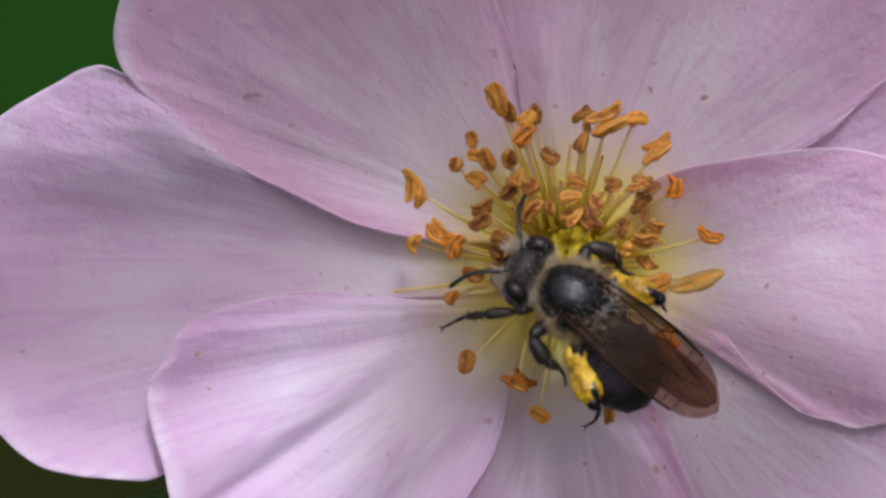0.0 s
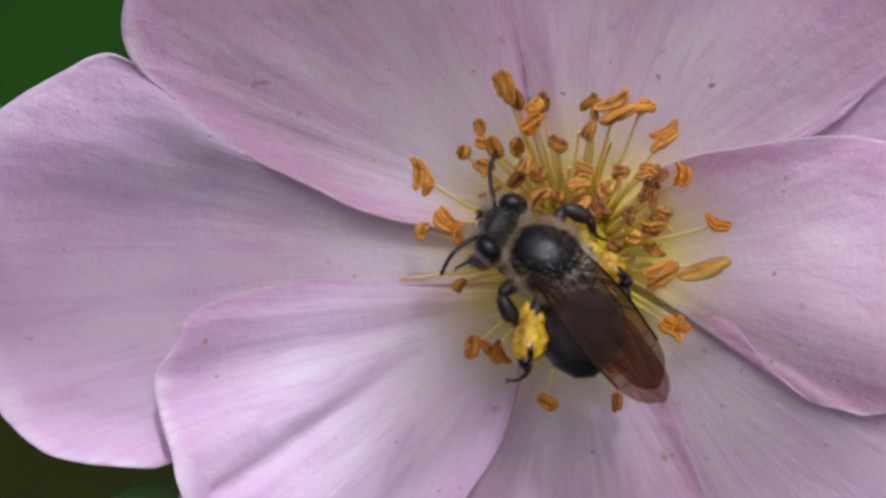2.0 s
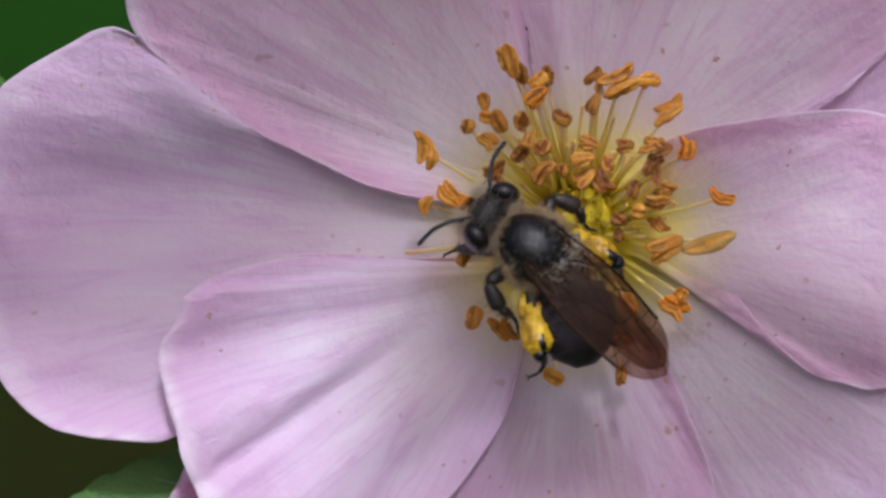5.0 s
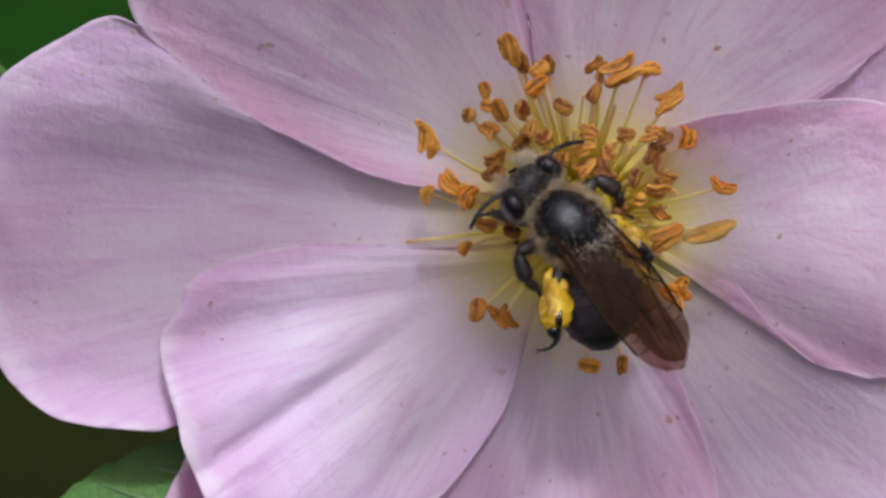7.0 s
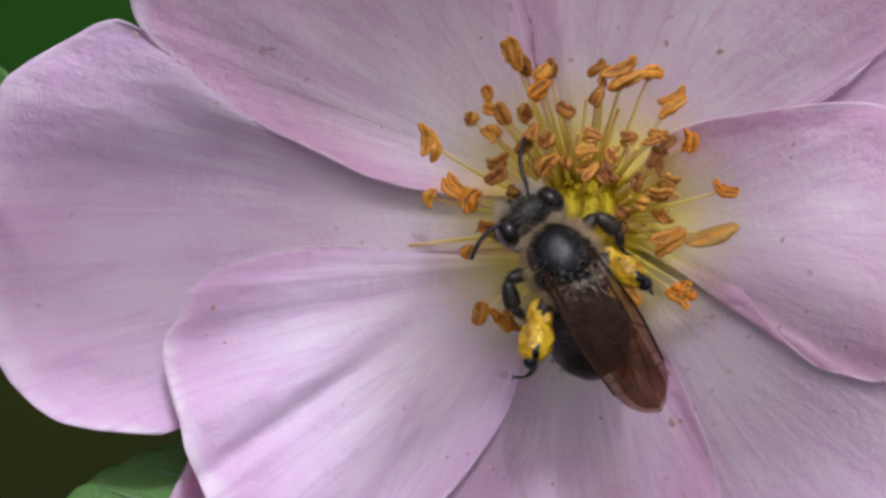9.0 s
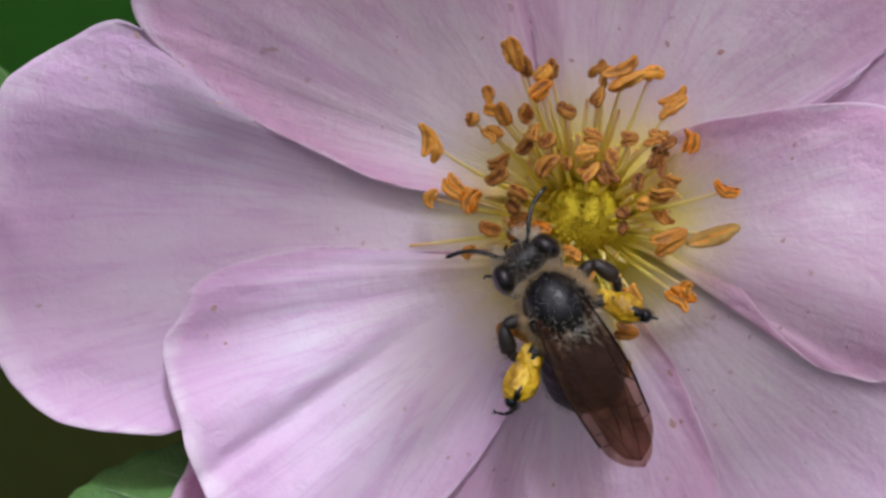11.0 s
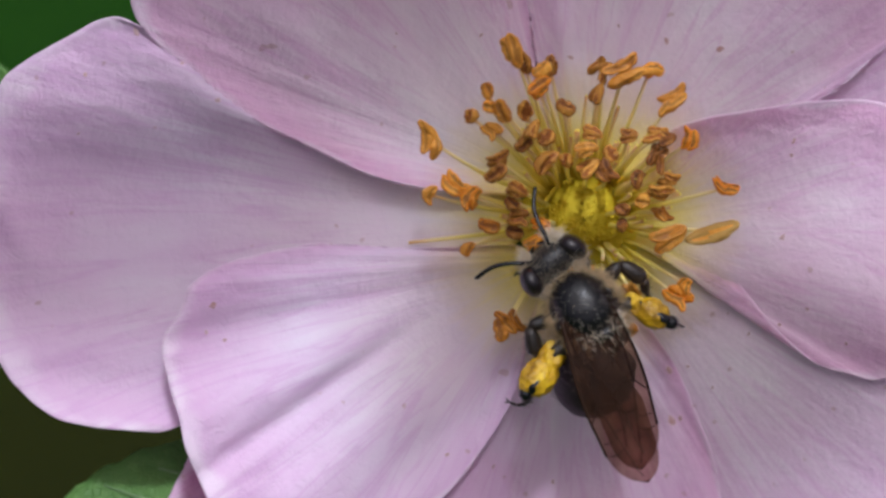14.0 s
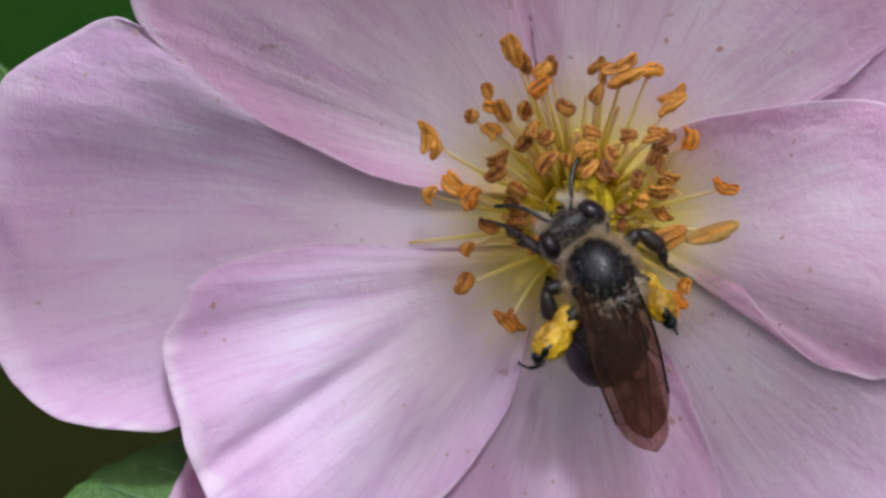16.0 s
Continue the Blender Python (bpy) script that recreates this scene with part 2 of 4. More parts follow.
def tube(bm, pts, radii, sides=7, flat=1.0):
    """A closed tube along pts; radii: one for each point, or (start, end)."""
    pts = [Vector(p) for p in pts]
    if len(radii) == 2:
        radii = [radii[0] + (radii[1] - radii[0]) * i / (len(pts) - 1) for i in range(len(pts))]
    uv = bm.loops.layers.uv.verify()
    rings, normal = [], Vector((0.31, 0.17, 0.93))
    for i, p in enumerate(pts):
        ahead = (pts[min(i + 1, len(pts) - 1)] - pts[max(i - 1, 0)]).normalized()
        side = ahead.cross(normal)
        side = side.normalized() if side.length > 1e-6 else ahead.orthogonal().normalized()
        normal = side.cross(ahead).normalized()
        rings.append([bm.verts.new(p + radii[i] * (math.cos(a) * side + math.sin(a) * normal * flat))
                      for a in (2 * math.pi * k / sides for k in range(sides))])
    for i in range(len(rings) - 1):
        for k in range(sides):
            f = bm.faces.new((rings[i][k], rings[i][(k + 1) % sides], rings[i + 1][(k + 1) % sides], rings[i + 1][k]))
            for loop, (x, y) in zip(f.loops, ((k, i), (k + 1, i), (k + 1, i + 1), (k, i + 1))):
                loop[uv].uv = (x / sides, y / (len(rings) - 1))
    bm.faces.new(list(reversed(rings[0])))
    bm.faces.new(rings[-1])


def blob(bm, centre, radii, turn=(0, 0, 0), lumps=0.0, grain=1.0, detail=3, seed=0.0, shape=None):
    """An ellipsoid with an uneven skin."""
    made = bmesh.ops.create_icosphere(bm, subdivisions=detail, radius=1.0)["verts"]
    m = Matrix.Translation(centre) @ Euler([radians(a) for a in turn]).to_matrix().to_4x4()
    for v in made:
        d = v.co.normalized()
        k = 1 + lumps * noise.noise(d * grain + Vector((seed, seed * 1.7, 3.1)))
        q = Vector((d.x * radii[0], d.y * radii[1], d.z * radii[2])) * k
        if shape:
            q = shape(q, d)
        v.co = m @ q
    return made


# ---- ground ----
def build_ground():
    bm = bmesh.new()
    bmesh.ops.create_grid(bm, x_segments=8, y_segments=8, size=400000)
    ob = part("ground", bm, GROUND)
    tagged(ob, "dark green low growth on shaded ground", "ground", kind="structure")


build_ground()


# ---- the rose ----
flower = tagged(new("rose_flower"), "open pale pink rose with yellow stamens", "flower")
flower.matrix_world = BLOOM


PETALS = []


def petal(rim, base, seed, material, belly=0.0, fold=0.25, rise=1.25, ridges=(), lip=(1, 1), crease=1.0, under=None, rows=170, cols=72):
    """A petal: a fan from its base to the rim, dished and gently folded along its veins."""
    bm = bmesh.new()
    uv = bm.loops.layers.uv.verify()
    edge = spline(rim, rows)
    base = Vector(base)
    grid = []
    for i, e in enumerate(edge):
        s = i / (rows - 1)
        line = []
        for j in range(cols):
            r = (j + 0.35) / (cols - 0.65)
            p = base + (e - base) * r
            z = base.z + (e.z - base.z) * r ** rise + belly * math.sin(math.pi * r)
            big = noise.noise(Vector((s * 4.2 + seed * 7.1, r * 1.1, seed)))
            mid = noise.noise(Vector((s * 15.0 + seed * 3.3, r * 1.6, seed + 9)))
            tiny = noise.noise(Vector((p.x * 0.55, p.y * 0.55, seed + 4)))
            grow = min(1, r * 2.2) * math.sin(math.pi * min(1, max(0, s * 0.9 + 0.05))) ** 0.5
            z += grow * (fold * 2.2 * big * r + fold * 0.75 * mid * r + fold * 0.35 * tiny)
            rough = max(0, min(1, (r - 0.5) / 0.4))
            z += crease * rough * (0.085 * noise.noise(Vector((p.x * 0.9, p.y * 1.3, seed + 20))) + 0.055 * noise.noise(Vector((p.x * 2.1, p.y * 2.6, seed + 30))))
            for a, b, wide, high in ridges:
                ax, ay, bx, by = a[0], a[1], b[0] - a[0], b[1] - a[1]
                t = ((p.x - ax) * bx + (p.y - ay) * by) / (bx * bx + by * by)
                d = math.hypot(p.x - ax - bx * t, p.y - ay - by * t)
                fade = 1 / (1 + math.exp(-9 * t)) / (1 + math.exp(9 * (t - 1)))
                z += high * fade * math.exp(-(d / wide) ** 2) * min(1, r * 1.6)
            curl = max(0, (r - 0.96) / 0.04)
            wave = noise.noise(Vector((s * 11.0, seed * 2.0, 0.5))) + 0.5 * noise.noise(Vector((s * 37.0, seed * 2.0, 4.5)))
            z += (lip[0] + (lip[1] - lip[0]) * s) * (curl ** 2 * (0.22 * wave - 0.06) + 0.06 * curl ** 6)
            cover = under.ray_cast(Vector((p.x, p.y, 30)), Vector((0, 0, -1)))[0] if under else None
            if cover:
                z = min(z, cover.z - 0.09)
            q = Vector((p.x, p.y, z))
            q.xy += (e - base).xy.normalized() * (0.10 * wave * curl)
            line.append(bm.verts.new(q))
        grid.append(line)
    for i in range(rows - 1):
        for j in range(cols - 1):
            f = bm.faces.new((grid[i][j], grid[i][j + 1], grid[i + 1][j + 1], grid[i + 1][j]))
            for loop, (x, y) in zip(f.loops, ((i, j), (i, j + 1), (i + 1, j + 1), (i + 1, j))):
                loop[uv].uv = (x / (rows - 1) + seed, y / (cols - 1))
    bm.normal_update()
    if sum(f.normal.z for f in bm.faces) < 0:
        bmesh.ops.reverse_faces(bm, faces=bm.faces[:])
    ob = part("petal", bm, material, flower)
    thick = ob.modifiers.new("thickness", "SOLIDIFY")
    thick.thickness, thick.offset = 0.08 * MM, -1
    PETALS.append((ob, BVHTree.FromPolygons([v.co / MM for v in ob.data.vertices], [p.vertices[:] for p in ob.data.polygons])))
    return ob


def build_petals():
    # tall one above, over the broad one
    petal([(3.73, 2.58, -0.6), (1.43, 2.53, -0.1), (-1.12, 2.83, 0.2), (-3.41, 3.39, 0.35), (-6.21, 4.73, 0.55), (-8.74, 5.97, 0.9), (-11.5, 8.13, 1.6), (-13.43, 9.87, 2.3), (-13.97, 12.09, 3.4),
           (-12.04, 15.95, 5.6), (-5.56, 18.39, 6.2), (0.4, 17.46, 5.4), (3.23, 12.65, 2.4), (4.09, 8.91, 1.0), (4.75, 5.65, -0.4)],
          (5.15, 2.72, -1.2), 3, PETAL_WARM, belly=-0.1, fold=0.2, lip=(0.3, 0),
          ridges=(((-9.03, 11.76, 0), (-3.67, 4.87, 0), 1.2, 0.25), ((-2.4, 11.76, 0), (1.43, 4.62, 0), 0.9, -0.25)))
    # broad petal on one side, its tip out of the bloom's outline
    petal([(2.98, 2.85, -1.4), (-3.72, 6.74, -2.5), (-9.84, 9.38, 0.5), (-12.07, 9.78, 1.6), (-13.62, 10.0, 2.3), (-15.02, 10.29, 2.0), (-17.47, 9.1, 1.4), (-19.93, 7.4, 0.8),
           (-21.11, 3.59, 0.4), (-20.98, -2.01, 0.4), (-19.8, -5.26, 0.8), (-17.48, -7.46, 1.2), (-14.05, -8.14, 1.3), (-11.53, -7.8, 1.0), (-5.72, -4.06, -0.3), (2.46, -0.23, -1.2)],
          (4.52, 1.05, -1.4), 1, PETAL_COOL, belly=-0.25, fold=0.18, under=PETALS[0][1],
          ridges=(((-19.5, 6.9, 0), (-9.2, 5.7, 0), 2.4, 1.0), ((-13.4, 8.9, 0), (-6.2, 4.0, 0), 1.3, 0.8), ((-17.96, 3.6, 0), (-2.65, 2.83, 0), 1.7, -0.2), ((-20.51, 2.83, 0), (-18.47, -0.74, 0), 0.7, 0.35), ((-18.47, -5.84, 0), (-12.35, -6.35, 0), 0.9, -0.35)))
    # lower one that lies over it
    petal([(2.97, 0.23, -0.8), (-1.63, 0.0, -0.1), (-5.69, 0.18, 0.9), (-8.33, -0.23, 1.7), (-10.08, -0.78, 2.2), (-11.29, -1.64, 2.8), (-11.79, -2.75, 2.8), (-12.56, -4.31, 2.6), (-12.01, -6.91, 2.5),
           (-10.95, -10.06, 2.6), (-8.93, -12.84, 2.6), (-4.64, -13.72, 2.6), (-0.36, -11.39, 1.2), (1.99, -8.76, 0.4), (3.09, -6.61, 0.0), (3.73, -3.81, -0.4)],
          (4.89, -0.36, -1.0), 2, PETAL_COOL, belly=-0.1, fold=0.22,
          ridges=(((-11.07, -10.31, 0), (-2.14, -4.06, 0), 0.5, -0.5), ((-12.35, -8.14, 0), (-3.67, -4.31, 0), 1.5, 0.4), ((-6.73, -11.2, 0), (-1.63, -6.61, 0), 1.0, 0.5), ((-3.67, -12.22, 0), (0.41, -7.63, 0), 0.8, -0.4), ((-1.63, -11.71, 0), (1.17, -7.63, 0), 1.0, 0.35)))
    # side petal that lies over its neighbours
    petal([(8.19, 2.45, 0.0), (9.8, 4.97, 1.2), (11.28, 5.74, 1.9), (13.79, 6.19, 2.2), (16.8, 6.59, 2.5), (20.06, 6.38, 2.8), (24.09, 4.31, 2.8), (24.89, -0.23, 2.4),
           (22.91, -4.53, 1.4), (19.96, -5.85, 0.2), (18.26, -5.62, 0.0), (16.9, -5.2, -0.2), (15.0, -3.6, -0.3), (13.7, -2.05, -0.4), (12.4, -0.3, -0.75), (11.5, 0.7, -0.95), (8.87, 0.41, -1.1)],
          (7.71, 1.05, -1.0), 5, PETAL_WARM, belly=0.1, fold=0.22, lip=(0.15, 0.3), ridges=(((13.93, 0.03, 0), (19.8, -3.04, 0), 1.6, 0.4),))
    # one behind, between the top and the side petal
    petal([(8.87, 2.85, -1.2), (13.2, 5.2, 0.6), (15.7, 6.2, 1.6), (17.0, 6.85, 2.2), (18.0, 7.4, 2.5), (18.6, 8.0, 2.8), (19.6, 8.9, 3.1), (20.8, 9.8, 3.3), (23.1, 9.1, 3.1), (24.64, 5.58, 2.4), (21.96, 2.81, 1.4), (14.48, 1.56, -0.6)],
          (7.86, 1.44, -1.6), 6, PETAL, belly=0.3, fold=0.15, under=PETALS[3][1])
    # top petal
    petal([(5.15, 3.35, -0.9), (3.6, 7.43, -0.3), (2.44, 11.21, 0.8), (1.92, 15.2, 2.0), (6.91, 18.56, 4.2), (14.22, 18.12, 3.4), (21.27, 14.11, 3.2), (22.3, 9.6, 3.3),
           (20.9, 6.6, 2.4), (18.6, 5.1, 1.8), (15.6, 4.5, 1.0), (11.86, 3.9, 0.3), (8.33, 2.71, -0.4)],
          (6.44, 2.46, -1.4), 4, PETAL_WARM, belly=-0.4, fold=0.2, under=PETALS[4][1],
          ridges=(((5.13, 11.76, 0), (5.77, 6.15, 0), 0.5, 0.3), ((16.48, 12.27, 0), (12.91, 7.42, 0), 1.8, 0.5), ((15.2, 6.6, 0), (19.6, 9.6, 0), 0.9, -0.3)))
    # lower petal behind the side one
    petal([(9.41, 1.05, -1.3), (14.0, -0.23, -1.0), (19.84, -3.04, 0.2), (24.19, -8.16, 0.2), (23.51, -13.32, -1.4), (18.0, -16.01, -3.2), (12.89, -14.78, -4.2), (10.26, -10.86, -3.6), (8.41, -5.39, -2.6), (7.36, -2.03, -1.9)],
          (7.48, 0.15, -1.4), 7, PETAL, belly=0.0, fold=0.2, under=PETALS[3][1])
    # bottom petal
    petal([(7.46, -0.74, -1.1), (9.26, -3.44, -1.3), (10.68, -5.62, -1.55), (11.6, -7.94, -1.8), (12.47, -10.53, -2.2), (12.54, -13.65, -2.6), (8.7, -16.03, -3.4), (3.0, -15.48, -3.0), (-0.1, -13.37, 0.4),
           (-0.36, -10.51, 0.6), (1.69, -6.38, -0.3), (4.51, -2.03, -0.9)],
          (6.05, -0.36, -1.2), 8, PETAL_MID, belly=0.1, fold=0.2, lip=(0, 1), under=PETALS[2][1], ridges=(((3.72, -11.2, 0), (5.77, -5.08, 0), 0.8, 0.25), ((5.77, -11.2, 0), (6.53, -5.08, 0), 0.5, -0.2)))
    # back petal, seen only at its rim
    petal([(2.99, -1.52, -2.4), (-5.76, -5.12, -2.0), (-10.63, -8.7, -1.4), (-11.95, -10.1, -1.2), (-12.51, -12.54, -1.2), (-9.85, -15.87, -1.2), (-3.71, -16.47, -2.4), (1.96, -9.26, -2.6)],
          (4.54, -1.01, -2.4), 9, PETAL_DEEP, belly=-0.3, fold=0.12)


build_petals()


def build_blemishes():
    """Small brown bruises, lying on the topmost petal at their place."""
    rng = random.Random(12)
    down = Vector((0, 0, -1))
    for x, y, size in (
        (-13.79, 9.71, 0.23), (-11.71, 8.34, 0.128), (-10.11, 6.67, 0.153), (10.04, 9.4, 0.204), (12.44, 9, 0.204), (15.69, 4.84, 0.153),
        (15.61, 4.21, 0.128), (-10.29, -2.51, 0.204), (-10.62, -3.73, 0.128), (-9.81, -4.08, 0.102), (5.73, 8.64, 0.153), (1.67, 9.6, 0.128),
        (10.24, -5.5, 0.179), (10.34, -7.78, 0.255), (11.1, -5.35, 0.102), (12.22, -6.31, 0.102), (12.32, -7.88, 0.102), (13.84, -3.83, 0.128),
        (15.16, -3.42, 0.102), (16.37, -2.71, 0.102), (12.87, -2.91, 0.077), (0.15, -9.25, 0.128), (2.23, -9.86, 0.102), (15.26, 0.53, 0.153),
        (-16.45, 5.2, 0.102), (-16.07, 7.83, 0.128), (10.75, -7.7, 0.128), (7.88, 10.04, 0.102), (18.15, -4.28, 0.102), (-2.13, 9.66, 0.077),
        (7.12, -7.58, 0.128), (4.97, -10.62, 0.102),
    ):
        hits = [(h[0].z, ob, tree) for ob, tree in PETALS for h in (tree.ray_cast(Vector((x, y, 30)), down),) if h[0]]
        if not hits:
            continue
        _, ob, tree = max(hits, key=lambda h: h[0])
        bm = bmesh.new()
        count = 9
        stretch, lean = rng.uniform(0.45, 0.9), rng.uniform(0, 3)
        rim = []
        for k in range(count):
            a = 2 * math.pi * k / count
            r = size * rng.uniform(0.55, 1.15)
            dx, dy = r * math.cos(a), r * stretch * math.sin(a)
            px, py = x + dx * math.cos(lean) - dy * math.sin(lean), y + dx * math.sin(lean) + dy * math.cos(lean)
            h = tree.ray_cast(Vector((px, py, 30)), down)
            rim.append(h[0] if h[0] else None)
        rim = [bm.verts.new(p + Vector((0, 0, 0.012))) for p in rim if p]
        if len(rim) < 4:
            bm.free()
            continue
        h = tree.ray_cast(Vector((x, y, 30)), down)
        mid = bm.verts.new(h[0] + Vector((0, 0, 0.025)))
        for k in range(len(rim)):
            bm.faces.new((mid, rim[k], rim[(k + 1) % len(rim)]))
        part("blemish", bm, BLEMISH, ob)


build_blemishes()


def build_heart():
    """The receptacle, the mound of styles, the calyx below."""
    bm = bmesh.new()
    blob(bm, HEART + Vector((0, 0, -1.8)), (2.9, 2.9, 2.0), lumps=0.06, grain=3)
    part("receptacle", bm, STYLE, flower)
    rng = random.Random(5)
    bm = bmesh.new()
    blob(bm, HEART + Vector((0.1, 0.35, 0.5)), (1.75, 1.6, 1.3), lumps=0.10, grain=4)
    for k in range(420):
        a, q = rng.uniform(0, 2 * math.pi), math.sqrt(rng.random())
        foot = HEART + Vector((0.1 + 1.7 * q * math.cos(a), 0.35 + 1.55 * q * math.sin(a), 0.5 + 1.2 * math.sqrt(max(0, 1 - q * q))))
        lean = Vector((math.cos(a) * q + rng.uniform(-.4, .4), math.sin(a) * q + rng.uniform(-.4, .4), 1.1)).normalized()
        tip = foot + lean * rng.uniform(0.02, 0.16)
        tube(bm, [foot - lean * 0.2, (foot + tip) / 2, tip], (0.07, 0.05, 0.09), 5)
    part("style_mound", bm, STYLE, flower, "yellow-green fuzzy mound of styles")
    bm = bmesh.new()
    blob(bm, HEART + Vector((0, 0, -4.6)), (2.4, 2.4, 3.0), lumps=0.04, grain=2)
    part("hip", bm, GREEN, flower)
    for k in range(5):
        a = 0.5 + k * 2 * math.pi / 5
        bm = bmesh.new()
        out = Vector((math.cos(a), math.sin(a), 0))
        tube(bm, [HEART + out * d + Vector((0, 0, z)) for d, z in ((1.6, -3.4), (4, -3.6), (7, -3.9), (10, -5.2), (12, -7))], (1.6, 1.9, 1.5, 0.8, 0.15), 8, 0.14)
        part("sepal", bm, GREEN, flower)


build_heart()


def anther_mesh(kind, seed, outer):
    """One or two lobes along x, each a shell split open along its length, with rolled lips and a dark hollow."""
    bm = bmesh.new()
    rng = random.Random(seed * 31 + len(kind))
    bend = {"plump": 0.30, "curled": 0.85, "round": 0.2, "open": 0.45, "hook": 1.4, "flat": 0.25}[kind] * rng.uniform(0.7, 1.3) * rng.choice((-1, 1))
    wide = {"plump": 0.25, "curled": 0.22, "round": 0.40, "open": 0.22, "hook": 0.21, "flat": 0.25}[kind]
    single = kind in ("flat", "round") or (kind == "plump" and seed in (1, 2, 4)) or (kind == "curled" and seed in (3, 5))
    sides, steps = 20, 18
    for side in (0,) if single else (-1, 1):
        gap = rng.uniform(0.10, 0.17) * (1.3 if kind == "open" else 1)
        grow, slip, cross = rng.uniform(0.75, 1.05), rng.uniform(-0.22, 0.22), rng.uniform(-0.35, 0.35)
        lift = rng.uniform(-0.10, 0.12)
        wider = wide * (1.3 if single and kind in ("plump", "curled") else 1)
        mouth = rng.uniform(0.30, 0.58) * (1.25 if kind == "round" else 1)
        lean = math.pi / 2 - 0.35 * side + rng.uniform(-0.25, 0.25)
        twist = rng.uniform(-1.1, 1.1)
        rings = []
        for k in range(steps + 1):
            f = (k / steps - 0.5) * grow
            g = 2 * (k / steps - 0.5)
            mid = Vector((f + slip * 0.5, side * (gap + (0.12 * g * g if kind == "open" else 0)) + cross * f + bend * (f * f - 0.08),
                          lift + 0.35 * abs(bend) * f * f + 0.12 * noise.noise(Vector((f * 3, seed, side)))))
            rad = wider * max(0.03, 1 - abs(g) ** (2.4 if kind in ("flat", "round") else 3.4)) ** 0.5 * (1 + 0.18 * noise.noise(Vector((f * 5, seed * 3.1, side + 7))))
            ring = []
            for i in range(sides):
                a = 2 * math.pi * i / sides
                d = abs((a - lean - twist * f + math.pi) % (2 * math.pi) - math.pi)
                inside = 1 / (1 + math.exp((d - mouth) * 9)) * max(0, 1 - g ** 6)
                lip = 0.16 * math.exp(-((d - mouth - 0.3) / 0.22) ** 2)
                q = rad * (1 - 0.62 * inside + lip) * (1 + 0.22 * noise.noise(Vector((f * 4, math.cos(a) * 1.2, math.sin(a) * 1.2 + seed * 5 + side))) + 0.14 * noise.noise(Vector((f * 13, math.cos(a) * 3, math.sin(a) * 3 + seed * 5 + side))))
                ring.append((bm.verts.new(mid + Vector((0, math.cos(a) * q, math.sin(a) * q * (0.55 if kind == "flat" else 0.95)))), inside))
            rings.append(ring)
        for k in range(steps):
            for i in range(sides):
                four = (rings[k][i], rings[k][(i + 1) % sides], rings[k + 1][(i + 1) % sides], rings[k + 1][i])
                f = bm.faces.new([v for v, _ in four])
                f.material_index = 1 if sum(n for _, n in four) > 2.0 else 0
        bm.faces.new([v for v, _ in reversed(rings[0])])
        bm.faces.new([v for v, _ in rings[-1]])
    bmesh.ops.recalc_face_normals(bm, faces=bm.faces[:])
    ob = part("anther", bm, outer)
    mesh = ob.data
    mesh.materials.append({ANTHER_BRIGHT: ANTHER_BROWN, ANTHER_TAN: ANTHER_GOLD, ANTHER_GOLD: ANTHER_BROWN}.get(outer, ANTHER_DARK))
    bpy.data.objects.remove(ob)
    return mesh


ANTHERS = {}
for kind in ("plump", "curled", "round", "open", "hook", "flat"):
    for tone, material in (("b", ANTHER_BRIGHT), ("g", ANTHER_GOLD), ("n", ANTHER_BROWN), ("t", ANTHER_TAN)):
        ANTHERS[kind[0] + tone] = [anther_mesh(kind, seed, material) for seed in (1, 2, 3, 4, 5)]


def stamen(x, y, z, turn, length, look_of, arc=0.6):
    """A filament from the heart's ring to the anther at (x, y, z), whose long side lies at turn degrees."""
    tip = Vector((x, y, z))
    out = (tip - HEART).xy
    far = out.length
    ring = HEART.xy + out.normalized() * min(2.1, far * 0.6)
    foot = Vector((ring.x, ring.y, 0.2))
    mid = foot.lerp(tip, 0.5)
    mid.z += arc
    rng = random.Random(round(x * 91 + y * 37))
    mid.x += rng.uniform(-.2, .2)
    mid.y += rng.uniform(-.2, .2)
    path = spline([foot, mid, tip], 10)
    bm = bmesh.new()
    tube(bm, [p - foot for p in path], [0.12 - 0.005 * k for k in range(10)], 6)
    ob = part("stamen", bm, FILAMENT, flower)
    ob.location = foot * MM
    if look_of:
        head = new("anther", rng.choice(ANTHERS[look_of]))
        head.parent = ob
        tilt = rng.uniform(-50, 50)
        head.matrix_local = Matrix.Translation((tip - foot) * MM) @ pose(0, 0, 0, tilt, rng.uniform(-12, 12), turn) @ Matrix.Diagonal((length, length * 0.48 + 0.46, length * 0.48 + 0.46, 1))
    return ob


LOOSE = []


